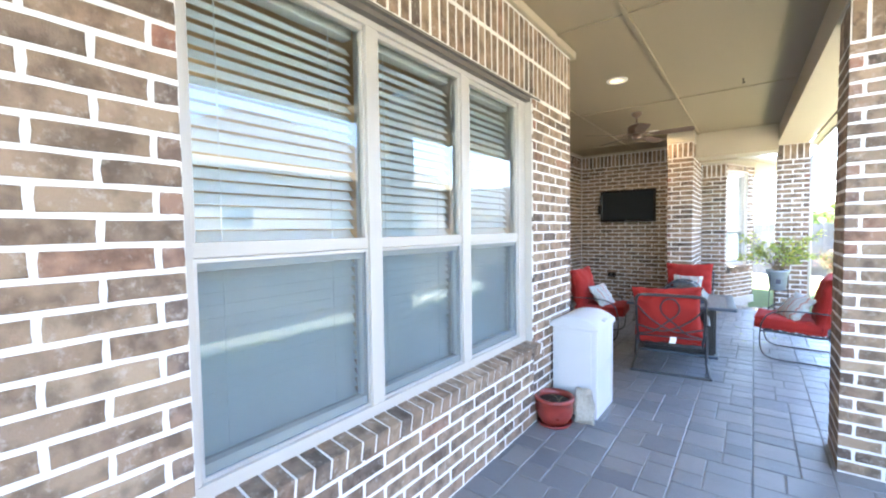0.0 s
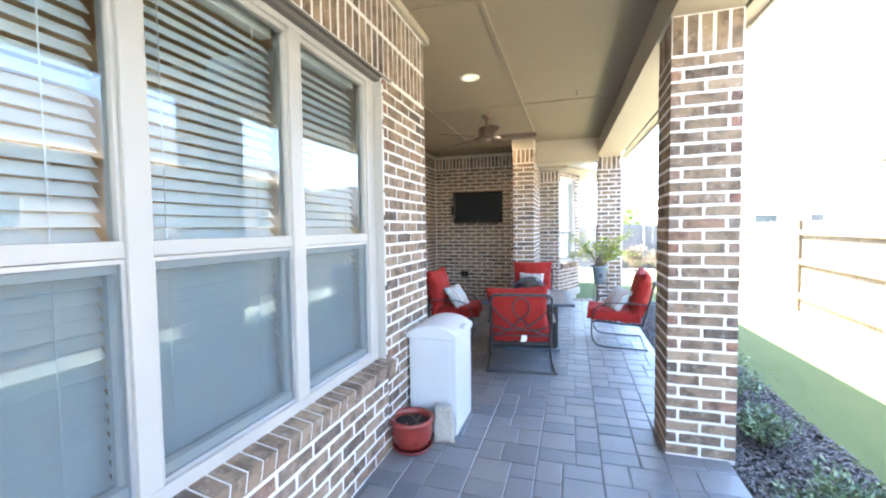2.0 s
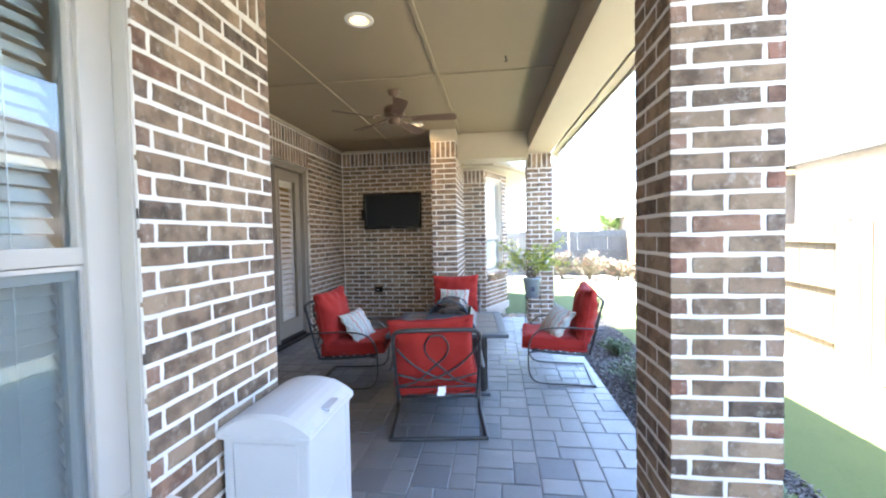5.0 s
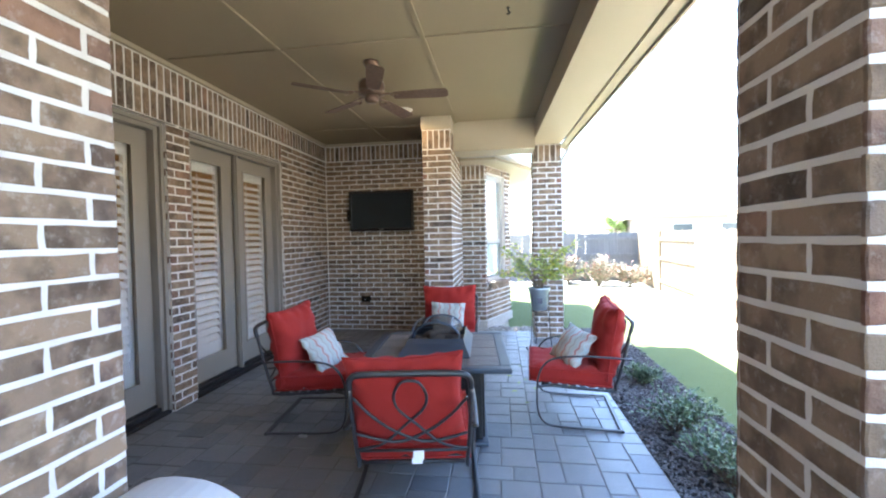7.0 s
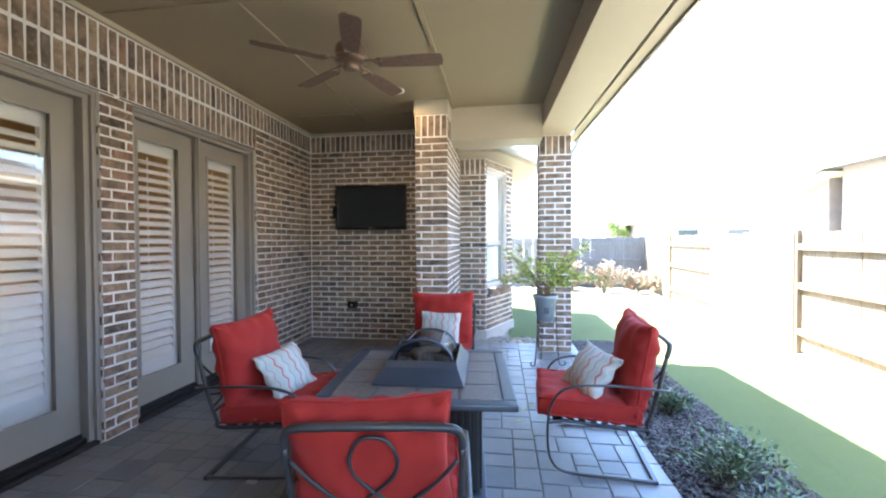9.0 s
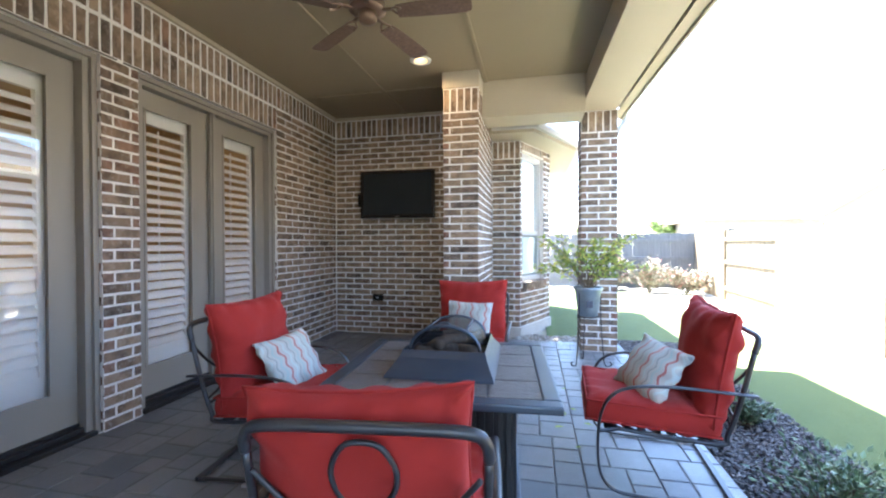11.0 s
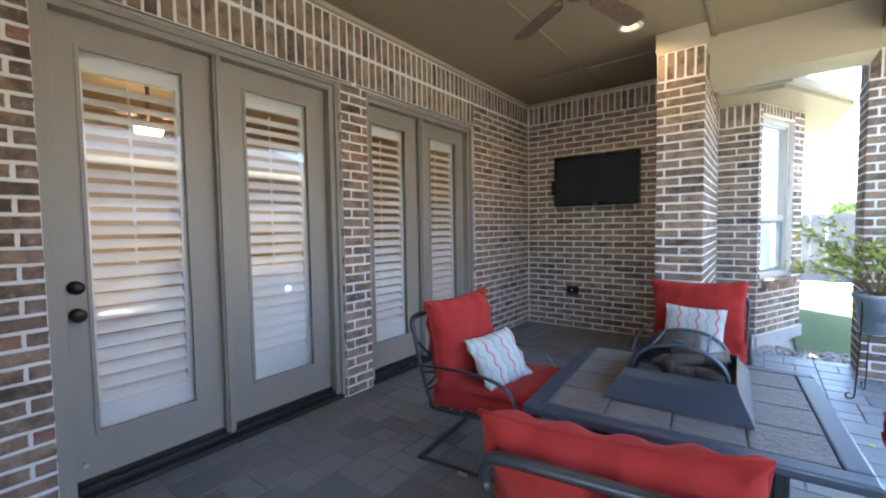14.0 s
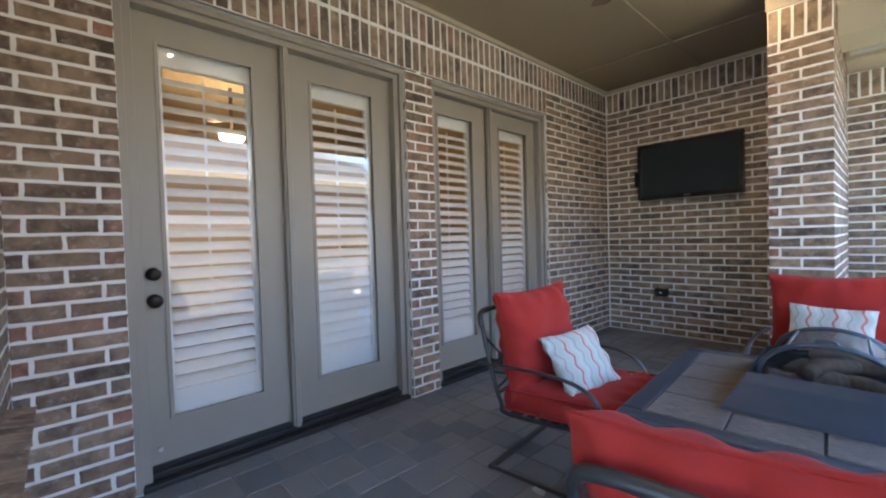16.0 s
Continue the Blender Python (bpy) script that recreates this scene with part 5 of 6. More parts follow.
def blades(count, x0, x1, y0, y1, z, tall):
    vs, fs = [], []
    for _ in range(count):
        x, y = rng.uniform(x0, x1), rng.uniform(y0, y1)
        a = rng.uniform(0, 6.28)
        h = tall * rng.uniform(0.5, 1.2)
        dx, dy = math.cos(a) * 0.0025, math.sin(a) * 0.0025
        lx, ly = rng.uniform(-0.018, 0.018), rng.uniform(-0.018, 0.018)
        k = len(vs)
        vs += [(x - dx, y - dy, z), (x + dx, y + dy, z), (x + lx, y + ly, z + h)]
        fs.append((k, k + 1, k + 2))
    me = bpy.data.meshes.new("grass")
    me.from_pydata(vs, [], fs)
    me.materials.append(M_GRASS)
    return tagged(new("grass", me), "short green mown grass blades", "grass", kind="stuff")


blades(110000, 2.0, 3.05, 4.5, 12.6, -0.015, 0.005)
blades(60000, 0.55, 3.05, 12.62, 17.0, -0.015, 0.005)
# mulch chips
M_CHIP = wood_material("mulch_chip", (0.045, 0.042, 0.043), (0.29, 0.275, 0.265), (1, 1, 1), 60)
vs, fs = [], []
for _ in range(15000):
    x, y = rng.uniform(1.28, 2.05), rng.uniform(4.5, 12.6)
    L, w, h = rng.uniform(0.006, 0.026), rng.uniform(0.003, 0.008), rng.uniform(0.002, 0.005)
    m = pose(x, y, -0.018 + rng.uniform(0, 0.014), rng.uniform(-25, 25), rng.uniform(-25, 25), rng.uniform(0, 360))
    k = len(vs)
    vs += [m @ Vector((sx * L * (0.7 + 0.3 * sy), sy * w, sz * h)) for sx in (-1, 1) for sy in (-1, 1) for sz in (-1, 1)]
    fs += [tuple(k + i for i in f) for f in ((0, 1, 3, 2), (4, 6, 7, 5), (0, 4, 5, 1), (2, 3, 7, 6), (1, 5, 7, 3))]
me = bpy.data.meshes.new("mulch")
me.from_pydata(vs, [], fs)
me.materials.append(M_CHIP)
tagged(new("mulch", me), "dark grey shredded bark mulch", "mulch", kind="stuff")
# pebbles
vs, fs = [], []
ico = bmesh.new()
bmesh.ops.create_icosphere(ico, subdivisions=1, radius=1)
iv, if_ = [v.co.copy() for v in ico.verts], [[v.index for v in f.verts] for f in ico.faces]
ico.free()
for _ in range(900):
    x, y = rng.uniform(-0.3, 1.26), rng.uniform(12.29, 12.66)
    r = rng.uniform(0.012, 0.03)
    m = pose(x, y, -0.02 + rng.uniform(0, 0.015), rng.uniform(0, 360), rng.uniform(-20, 20), rng.uniform(0, 360)) @ Matrix.Diagonal((r, r * 0.75, r * 0.55, 1))
    k = len(vs)
    vs += [m @ v for v in iv]
    fs += [tuple(k + i for i in f) for f in if_]
me = bpy.data.meshes.new("pebbles")
me.from_pydata(vs, [], fs)
m_, nt_, b_ = mat("pebble", 0.8)
nt_.links.new(ramp(nt_, piece_random(nt_), [(0, (0.30, 0.27, 0.23)), (0.4, (0.45, 0.42, 0.37)), (0.7, (0.22, 0.19, 0.17)), (1, (0.55, 0.52, 0.48))]), b_.inputs["Base Color"])
me.materials.append(m_)
tagged(new("pebbles", me), "loose pale and brown pebbles", "gravel", kind="stuff")

# ---- shrubs in the bed ----
M_SHRUB = leaf_material("shrub_leaf", [(0.0, (0.085, 0.125, 0.095)), (0.35, (0.135, 0.190, 0.120)), (0.65, (0.205, 0.280, 0.160)), (0.85, (0.30, 0.370, 0.225)), (1.0, (0.110, 0.145, 0.110))], 0.4)


def shrub(place, r, h, count, size, label, material, name="shrub", group="shrubs in the bed"):
    s = thing(name, place, label, "shrub", group)
    bm = bmesh.new()
    spots = []
    n = 16 if count < 1500 else 26
    for k in range(n):
        a = rng.uniform(0, 6.28)
        q = rng.uniform(0.25, 1.0)
        tip = Vector((math.cos(a) * r * q, math.sin(a) * r * q, h * rng.uniform(0.55, 1.0) * (1.12 - 0.45 * q)))
        path = smooth_path([Vector((math.cos(a) * 0.03, math.sin(a) * 0.03, -0.02)), tip * 0.5 + Vector((0, 0, h * 0.12)), tip], 6)
        tube(bm, path, 0.006, 4, r2=0.002)
        for p in path[4:]:
            for _ in range(max(1, count // (n * 9))):
                spots.append((p + Vector((rng.gauss(0, 0.035), rng.gauss(0, 0.035), rng.gauss(0, 0.03))) * (r / 0.3), (math.cos(a) * 0.5, math.sin(a) * 0.5, 0.5)))
    part("stem", bm, M_BARK, s)
    mesh_part("foliage", leaves(spots, size, rng, 0.1, 0.5), material, s)
    return s


for x, y, r, h in ((1.58, 9.05, 0.33, 0.32), (1.64, 8.38, 0.33, 0.32), (1.58, 7.72, 0.31, 0.29), (1.66, 10.1, 0.19, 0.20), (1.60, 6.95, 0.24, 0.22), (1.58, 6.1, 0.27, 0.26)):
    shrub((x, y, -0.025), r, h, 1150, 0.040, "low glossy green shrub in the dark mulch", M_SHRUB)
# fallen leaves on the patio
for x, y in ((0.36, 10.15), (0.45, 9.95), (0.52, 10.05), (0.40, 9.72), (0.60, 9.80), (0.62, 10.35), (0.48, 10.5), (0.72, 10.1), (0.86, 11.0), (0.50, 9.45), (0.95, 9.9), (0.30, 10.6)):
    bm = bmesh.new()
    a, L = rng.uniform(0, 360), rng.uniform(0.022, 0.038)
    v = [bm.verts.new(p) for p in ((-L, 0, 0.002), (-L * 0.3, -L * 0.45, 0.006), (L, 0, 0.003), (-L * 0.3, L * 0.45, 0.007), (-L * 0.2, 0, 0.001))]
    for f in ((0, 1, 4), (1, 2, 4), (2, 3, 4), (3, 0, 4)):
        bm.faces.new([v[i] for i in f])
    ob = mesh_ob("fallen_leaf", bm, M_CITRUS)
    ob.matrix_basis = pose(x, y, 0.002, 0, 0, a)
    tagged(ob, "small dry yellow leaf on the pavers", "leaf", "fallen leaves")
clip_ = thing("plastic_clip", (-1.22, 8.65, 0), "small grey plastic glide lying on the pavers", "clip")
part("body", boxes((-0.03, 0.03, -0.012, 0.012, 0.0, 0.014), bev=0.003), M_SCREENFRAME, clip_)

# ---- fences ----
M_FENCE = wood_material("cedar_fence", (0.13, 0.098, 0.062), (0.23, 0.178, 0.118))
M_GREYFENCE = wood_material("weathered_fence", (0.10, 0.10, 0.10), (0.17, 0.168, 0.165))
bm = bmesh.new()
v0 = [(-0.0712, 0, 0.02), (0.0712, 0, 0.02), (0.0712, 0, 1.572), (0.055, 0, 1.60), (-0.055, 0, 1.60), (-0.0712, 0, 1.572)]
fr, bk = [bm.verts.new(p) for p in v0], [bm.verts.new((x, 0.016, z)) for x, _, z in v0]
bm.faces.new(fr), bm.faces.new(bk[::-1])
for i in range(6):
    bm.faces.new((fr[(i + 1) % 6], fr[i], bk[i], bk[(i + 1) % 6]))
pick = {}
for nm, mm in (("a", M_FENCE), ("b", M_GREYFENCE)):
    me = bpy.data.meshes.new("picket")
    bm.to_mesh(me)
    me.materials.append(mm)
    pick[nm] = me
bm.free()


def fence_panel(p, q, out, our_side, key, wood, label):
    """A bay of board fence from p to q; out points to the garden. our_side: the boards are on the garden side."""
    p, q, o = Vector((*p, -0.05)), Vector((*q, -0.05)), Vector((*out, 0)).normalized()
    L = (q - p).length
    u = (q - p).normalized()
    f = thing("fence_panel", Matrix((u, -o, Vector((0, 0, 1)))).transposed().to_4x4(), label, "fence", "garden fence")
    f.matrix_basis.translation = p
    s = -1 if our_side else 1
    part("post", boxes((-0.045, 0.045, -0.045, 0.045, 0, 1.62), bev=0.004), wood, f)
    for z in (0.25, 0.85, 1.36):
        part("rail", boxes((0.046, L - 0.046, -0.036, 0.0, z, z + 0.085), bev=0.003), wood, f)
    n = int((L - 0.02) / 0.142)
    for i in range(n):
        b = new("picket", pick[key])
        b.parent = f
        b.matrix_basis = pose(0.08 + i * (L - 0.02) / n, 0.002 if not our_side else -0.056, rng.uniform(-0.015, 0.015), 0, rng.uniform(-0.3, 0.3), 0)


def fx(y):
    return 4.15 + 0.075 * (y - 12.4)


ys = [-8.0 + 2.55 * i for i in range(12)]
for i in range(11):
    y0, y1 = ys[i], ys[i + 1]
    fence_panel((fx(y0), y0), (fx(y1), y1), (-1, 0.075), i % 2 == 0, "a", M_FENCE, "new cedar board fence panel in bright sun")
xs = [4.75 - 2.6 * i for i in range(5)]
for i in range(4):
    fence_panel((xs[i + 1], 19.7), (xs[i], 19.7), (0, -1), False, "b", M_GREYFENCE, "weathered grey board fence panel in shade")

# rose bushes before the far fence
M_ROSE = leaf_material("rose_leaf", [(0.0, (0.14, 0.13, 0.09)), (0.5, (0.25, 0.22, 0.16)), (0.8, (0.34, 0.29, 0.22)), (1.0, (0.45, 0.14, 0.13))])
for x, y, r, h in ((3.2, 18.7, 0.7, 0.85), (4.0, 18.5, 0.6, 0.7), (2.4, 19.0, 0.5, 0.9)):
    shrub((x, y, -0.05), r, h, 2600, 0.085, "sunlit rose bush before the grey fence", M_ROSE, "rose_bush", "rose bushes")


# ---- neighbouring houses, trees and wire ----
M_HBRICK = ground_material("far_brick", (0.17, 0.145, 0.125), (0.28, 0.245, 0.215), 4.0, 30.0)
M_HGLASS = paint("far_window_glass", (0.05, 0.06, 0.07), 0.1, vary=0.2, bumps=0)


def house(place, w, d, eave, ridge, label, wins):
    """Local: x across the front, y its depth, hip roof over it all."""
    h = thing("neighbour_house", place, label, "house")
    part("wall", boxes((0, w, 0, d, -0.1, eave)), M_HBRICK, h)
    bm = bmesh.new()
    o = 0.45
    lo = [bm.verts.new(p) for p in ((-o, -o, eave), (w + o, -o, eave), (w + o, d + o, eave), (-o, d + o, eave))]
    lo2 = [bm.verts.new((v.co.x, v.co.y, eave + 0.16)) for v in lo]
    k = min(w, d) / 2
    ra, rb = (bm.verts.new((k, d / 2, ridge)), bm.verts.new((w - k, d / 2, ridge))) if w > d else (bm.verts.new((w / 2, k, ridge)), bm.verts.new((w / 2, d - k, ridge)))
    bm.faces.new(lo[::-1])
    for i in range(4):
        bm.faces.new((lo[i], lo[(i + 1) % 4], lo2[(i + 1) % 4], lo2[i]))
    if w > d:
        for f in ((lo2[0], lo2[1], rb, ra), (lo2[1], lo2[2], rb), (lo2[2], lo2[3], ra, rb), (lo2[3], lo2[0], ra)):
            bm.faces.new(f)
    else:
        for f in ((lo2[0], lo2[1], ra), (lo2[1], lo2[2], rb, ra), (lo2[2], lo2[3], rb), (lo2[3], lo2[0], ra, rb)):
            bm.faces.new(f)
    part("roof", bm, M_SHINGLE, h, "grey shingle hip roof")
    part("fascia", boxes((-o - 0.03, w + o + 0.03, -o - 0.03, -o, eave - 0.02, eave + 0.18), (-o - 0.03, -o, -o, d + o, eave - 0.02, eave + 0.18), (w + o, w + o + 0.03, -o, d + o, eave - 0.02, eave + 0.18)), M_TRIM, h)
    for x, z0, z1, ww in wins:
        win = part("window", boxes((x, x + ww, -0.04, 0.0, z0, z0 + 0.07), (x, x + ww, -0.04, 0.0, z1 - 0.07, z1), (x, x + 0.07, -0.04, 0.0, z0 + 0.07, z1 - 0.07), (x + ww - 0.07, x + ww, -0.04, 0, z0 + 0.07, z1 - 0.07), (x + 0.07, x + ww - 0.07, -0.04, 0, (z0 + z1) / 2 - 0.03, (z0 + z1) / 2 + 0.03)), M_WHITE, h)
        part("pane", boxes((x + 0.07, x + ww - 0.07, -0.02, -0.01, z0 + 0.07, z1 - 0.07)), M_HGLASS, win)
    return h


house(pose(9.0, 18.35, 0, 0, 0, -90), 12.0, 10.0, 3.3, 6.4, "brick neighbour house with grey hip roof beyond the fence", [(1.5, 0.9, 2.3, 1.0), (5.0, 0.9, 2.3, 1.6), (9.0, 0.9, 2.3, 1.0)])
house(pose(9.6, 3.5, 0, 0, 0, -90), 13.0, 10.0, 3.3, 6.9, "brick neighbour house with grey hip roof beyond the fence", [(2.0, 0.9, 2.3, 1.6), (8.0, 0.9, 2.3, 1.6)])
house(pose(9.0, 31.0, 0, 0, 0, 0), 14.0, 9.0, 2.5, 5.2, "distant low house with a pale hip roof", [(1.0, 0.9, 2.1, 1.2), (3.6, 0.9, 2.1, 1.2), (7.0, 0.9, 2.1, 1.2)])
lean = thing("porch_annex", (9.0, 18.8, 0), "low shingled annex at the neighbour house", "house annex")
bm = bmesh.new()
for v in box(bm, 0.0, 6, 0, 3.2, -0.1, 2.1):
    if v.co.z > 0:
        v.co.z = 3.11 - v.co.y * 0.316
part("wall", bm, M_HBRICK, lean)
bm = bmesh.new()
for z in (0.0, 0.14):
    vs = [bm.verts.new(p) for p in ((-0.45, -0.4, 3.25 + z), (-0.45, 3.4, 2.05 + z), (6.4, 3.4, 2.05 + z), (6.4, -0.4, 3.25 + z))]
    bm.faces.new(vs if z else vs[::-1])
bm.verts.ensure_lookup_table()
for i in range(4):
    j = (i + 1) % 4
    bm.faces.new((bm.verts[i], bm.verts[j], bm.verts[4 + j], bm.verts[4 + i]))
part("roof", bm, M_SHINGLE, lean)
bm = bmesh.new()
for z in (-0.03, -0.004):
    vs = [bm.verts.new(p) for p in ((-0.44, -0.38, 3.25 + z), (-0.44, 3.38, 2.05 + z), (6.3, 3.38, 2.05 + z), (6.3, -0.38, 3.25 + z))]
    bm.faces.new(vs if z > -0.01 else vs[::-1])
part("soffit", bm, M_TRIM, lean, "tan painted soffit")

M_TREE = leaf_material("tree_leaf", [(0.0, (0.12, 0.18, 0.05)), (0.5, (0.22, 0.30, 0.10)), (1.0, (0.34, 0.40, 0.16))])


def tree(place, h, r, label):
    t = thing("tree", place, label, "tree", "trees beyond the fences")
    bm = bmesh.new()
    tube(bm, smooth_path([(0, 0, -0.1), (0.05, 0.02, h * 0.3), (-0.04, 0.05, h * 0.6), (0, 0, h * 0.85)], 5), 0.13, 8, r2=0.03)
    spots = []
    for k in range(22):
        a, z = rng.uniform(0, 6.28), rng.uniform(0.35, 0.85) * h
        q = r * rng.uniform(0.5, 1.0) * (1.15 - abs(z / h - 0.6))
        tip = Vector((math.cos(a) * q, math.sin(a) * q, z + rng.uniform(0.1, 0.35) * r))
        path = smooth_path([Vector((0, 0, z - 0.2 * r)), Vector((math.cos(a) * q * 0.5, math.sin(a) * q * 0.5, z)), tip], 6)
        tube(bm, path, 0.04, 5, r2=0.008)
        for p in path[5:]:
            for _ in range(22):
                spots.append((p + Vector((rng.gauss(0, 0.2), rng.gauss(0, 0.2), rng.gauss(0, 0.16))) * r * 0.7, (math.cos(a), math.sin(a), 0.3)))
    part("trunk", bm, M_BARK, t)
    mesh_part("crown", leaves(spots, 0.17, rng), M_TREE, t)


for x, y, h, r in ((8.3, 36.0, 3.2, 0.8), (4.6, 38.0, 3.2, 0.7), (3.0, 33.0, 2.6, 0.6), (-0.8, 27.0, 2.8, 1.1), (13.0, 25.5, 3.0, 1.2), (8.2, 5.2, 2.9, 1.0)):
    tree((x, y, -0.05), h, r, "small leafy green tree beyond the garden fence")
wire = thing("power_line", (0, 0, 0), "thin dark overhead power line", "cable")
bm = bmesh.new()
tube(bm, smooth_path([(60, 14.0, 5.9), (30, 20, 5.2), (12.7, 25, 5.13), (4, 27.5, 5.4), (-30, 37, 7.0)], 10), 0.012, 5)
part("strand", bm, M_DARK, wire)

# downspout elbow at the far column
spout = thing("downspout", (0, 0, 0), "white metal downspout elbow under the gutter", "downspout")
bm = bmesh.new()
tube(bm, smooth_path([(1.33, 12.32, 2.90), (1.33, 12.33, 2.80), (1.27, 12.34, 2.70), (1.22, 12.34, 2.60)], 5), 0.032, 8)
tube(bm, [(1.22, 12.34, 2.60), (1.21, 12.34, 0.05)], 0.032, 8)
part("pipe", bm, M_WHITE, spout, smooth=True)


# ---- bricks of the walls ----
def brick_data(cache, L, H, variant):
    """A worn brick face with a wavering outline; cut ends and headers are of the warmer clay."""
    key = (round(L * 500), round(H * 500), variant)
    if key not in cache:
        rnd = random.Random(str(key))
        rim = ((-1, -1), (-0.35, -1), (0.3, -1), (1, -1), (1, 0.1), (1, 1), (0.35, 1), (-0.3, 1), (-1, 1), (-1, -0.1))
        n = len(rim)
        wob = [(rnd.uniform(-0.0032, 0.0012) * sx, rnd.uniform(-0.0030, 0.0012) * (sz if abs(sz) > 0.5 else 0)) for sx, sz in rim]
        v = []
        for out, ins in ((-0.012, 0.0), (-0.003, 0.0), (0.0, 0.0038)):
            for (sx, sz), (dx, dz) in zip(rim, wob):
                v.append((sx * (L / 2) - (ins if sx == 1 else -ins if sx == -1 else 0) + dx, out, sz * (H / 2) - (ins if sz == 1 else -ins if sz == -1 else 0) + dz))
        f = [tuple(range(2 * n, 3 * n))]
        for a, b in ((0, n), (n, 2 * n)):
            f += [(a + i, a + (i + 1) % n, b + (i + 1) % n, b + i) for i in range(n)]
        me = bpy.data.meshes.new("brick")
        me.from_pydata(v, [], f)
        me.materials.append(M_BRICKEND if min(L, 9) < 0.10 and H < 0.10 else M_BRICK)
        cache[key] = (me, v, f)
    return cache[key]


def courses(rect):
    u0, u1, z0, z1, bond, phase = rect
    out = []
    if bond == "soldier":
        n = max(1, round((u1 - u0) / COURSE))
        w = (u1 - u0) / n
        for i in range(n):
            out.append((u0 + (i + 0.5) * w, (z0 + z1) / 2, w - JT, z1 - z0 - JT))
        return out
    n = max(1, round((z1 - z0) / COURSE))
    h = (z1 - z0) / n
    for i in range(n):
        u = u0 - PITCH + (phase if i % 2 else phase + PITCH / 2)
        while u < u1:
            a, b = max(u, u0), min(u + BL, u1)
            if u < u0 and u + BL - u0 < 0.045:
                u += PITCH
                a, b = u0, min(u + BL, u1)
            if 0 < u1 - b < 0.05 + JT:
                b = u1
            if b - a > 0.045:
                out.append(((a + b) / 2, z0 + (i + 0.5) * h, b - a, h - JT))
            u += PITCH
    return out


bricks_cache = {}
rng = random.Random(5)
joined = {}
for parent, place, rects, near, limit in WORK:
    found = []
    for rect in rects:
        for u, z, L, H in courses(rect):
            p = place @ Vector((u, 0, z))
            found.append(((p - near).length, u, z, L, H))
    found.sort()
    nrm = (place.to_3x3() @ Vector((0, 1, 0))).normalized()
    ax = nrm.cross(Vector((0, 0, 1)))
    base = Matrix((ax, nrm, Vector((0, 0, 1)))).transposed().to_4x4()
    for i, (_, u, z, L, H) in enumerate(found):
        m = Matrix.Translation(place @ Vector((u, rng.uniform(-0.0015, 0.001), z))) @ base @ pose(0, 0, 0, rng.uniform(-0.4, 0.4), rng.uniform(-0.35, 0.35), rng.uniform(-0.3, 0.3))
        me, v, f = brick_data(bricks_cache, L, H, rng.randrange(5))
        if i < limit:
            ob = new("brick", me)
            ob.parent = parent
            ob.matrix_basis = m
        else:
            vs, fs = joined.setdefault((parent, L < 0.10 and H < 0.10), ([], []))
            k = len(vs)
            vs += [m @ Vector(p) for p in v]
            fs += [tuple(k + q for q in g) for g in f]
for (parent, end), (vs, fs) in joined.items():
    me = bpy.data.meshes.new("brickwork")
    me.from_pydata(vs, [], fs)
    me.materials.append(M_BRICKEND if end else M_BRICK)
    ob = new("brickwork", me)
    ob.parent = parent
    ob["kind"] = "stuff"

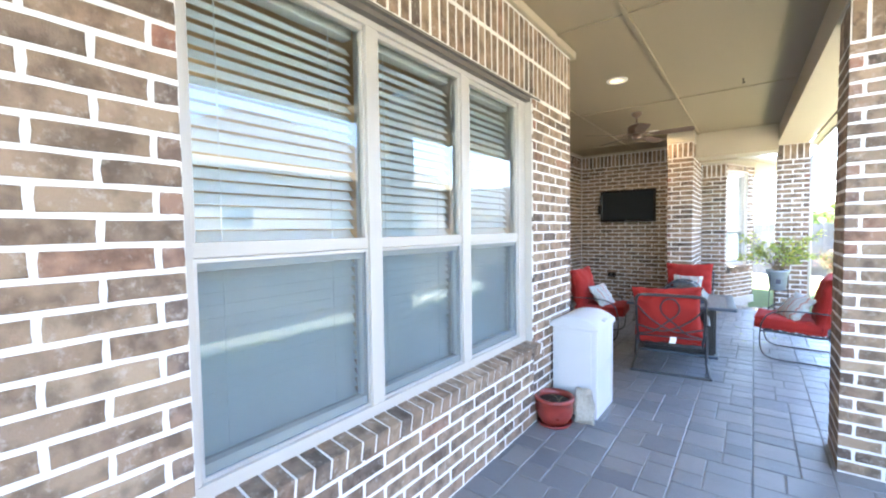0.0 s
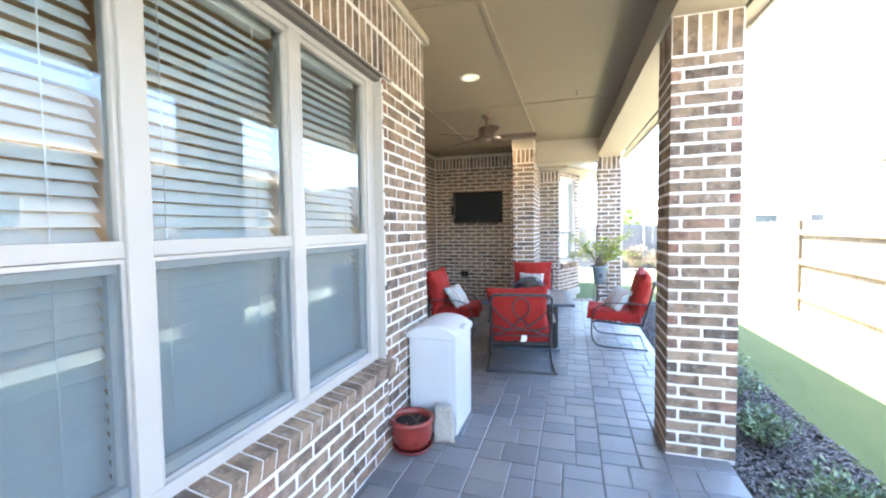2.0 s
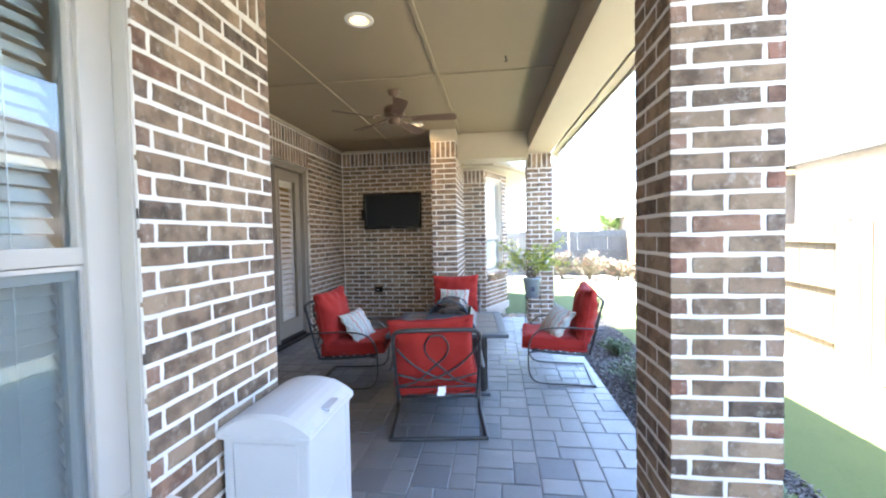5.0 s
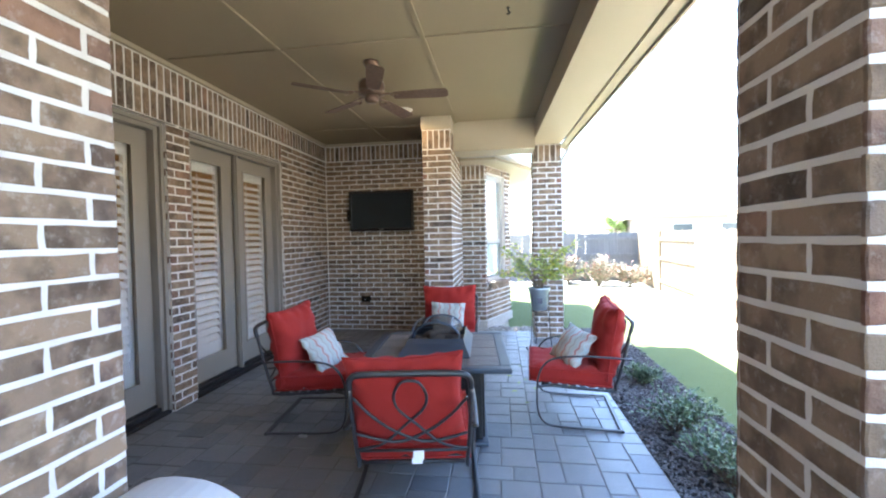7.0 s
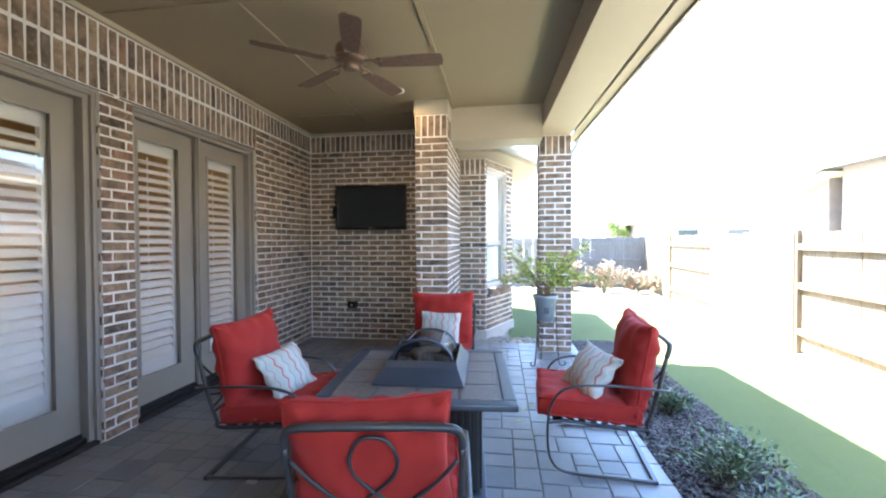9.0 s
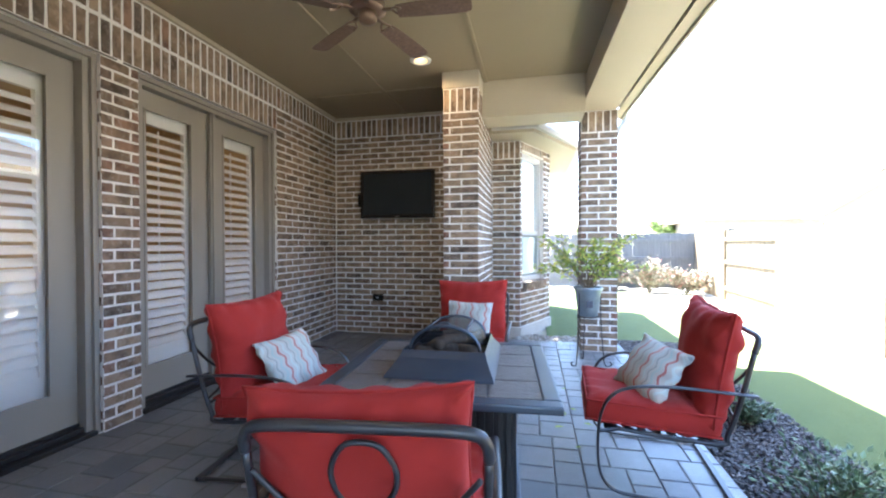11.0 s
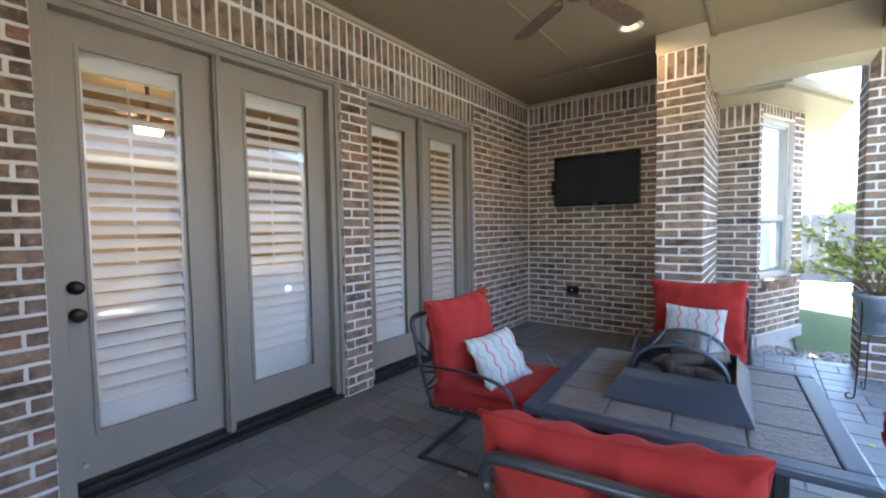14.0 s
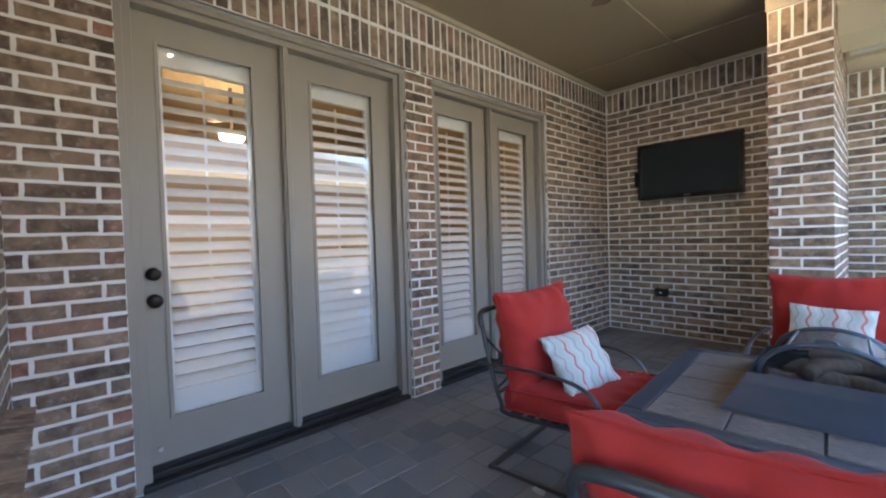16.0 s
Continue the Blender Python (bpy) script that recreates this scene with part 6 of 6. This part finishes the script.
# ---- pavers of the patio: squares and one-and-two blocks laid at random ----
pav_cache = {}
rng = random.Random(11)
pav = []
SMALL, LARGE = 0.155, 0.232
BAND = SMALL + LARGE
for k in range(11):
    # bands run along the house; in each the split and the lengths change block by block
    xa, y = 1.27 - k * BAND, 12.28 - rng.choice((0.0, 0.08, 0.16))
    if y < 12.28:
        pav.append((xa - BAND / 2, (y + 12.28) / 2, BAND, 12.28 - y))
    last = None
    while y > -1.0:
        kind = rng.choice([q for q in "abcd" if q != last])
        last = kind
        first, second = (SMALL, LARGE) if kind in "ac" else (LARGE, SMALL)
        xb = xa - first
        if kind in "ab":
            run = LARGE if rng.random() < 0.7 else SMALL
            cuts = ([run], [run])
        else:
            run = BAND
            cuts = ([SMALL, LARGE], [LARGE, SMALL]) if rng.random() < 0.5 else ([LARGE, SMALL], [SMALL, LARGE])
        for x0, x1, lens in ((xb, xa, cuts[0]), (xa - BAND, xb, cuts[1])):
            yy = y
            for L in lens:
                pav.append(((x0 + x1) / 2, yy - L / 2, x1 - x0, L))
                yy -= L
        y -= run
pav = [q for q in pav if (q[0] > WX - 0.06 or q[1] > WY - 0.06) and q[0] > -2.66 and q[1] > -0.95]
pav.sort(key=lambda p: (p[0] - 0.3) ** 2 * 1.5 + (p[1] - 6.6) ** 2)
RIM = ((-1, -1), (0.2, -1), (1, -1), (1, 0.1), (1, 1), (-0.2, 1), (-1, 1), (-1, -0.1))
vs, fs = [], []
for i, (px, py, w, L) in enumerate(pav):
    key = (round(w * 200), round(L * 200), rng.randrange(3))
    if key not in pav_cache:
        r = random.Random(str(key))
        v = []
        wob = [(sx * r.uniform(0.5, 3.5) / 1000, sy * r.uniform(0.5, 3.5) / 1000) for sx, sy in RIM]
        for z, ins in ((-0.03, 0.001), (-0.004, 0.0012), (0.0, 0.006)):
            for (sx, sy), (dx, dy) in zip(RIM, wob):
                v.append((sx * (w / 2 - ins) - dx, sy * (L / 2 - ins) - dy, z))
        f = [tuple(range(16, 24))]
        for a, b in ((0, 8), (8, 16)):
            f += [(a + q, a + (q + 1) % 8, b + (q + 1) % 8, b + q) for q in range(8)]
        me = bpy.data.meshes.new("paver")
        me.from_pydata(v, [], f)
        me.materials.append(M_PAVER)
        pav_cache[key] = (me, v, f)
    me, v, f = pav_cache[key]
    m = pose(px, py, rng.uniform(-0.0015, 0.0015), rng.uniform(-0.25, 0.25), rng.uniform(-0.25, 0.25), rng.uniform(-0.6, 0.6))
    if i < 300:
        ob = new("paver", me)
        ob.parent = slab
        ob.matrix_basis = m
    else:
        k = len(vs)
        vs += [m @ Vector(p) for p in v]
        fs += [tuple(k + q for q in g) for g in f]
me = bpy.data.meshes.new("pavers")
me.from_pydata(vs, [], fs)
me.materials.append(M_PAVER)
ob = new("pavers", me)
ob.parent = slab
ob["kind"] = "stuff"
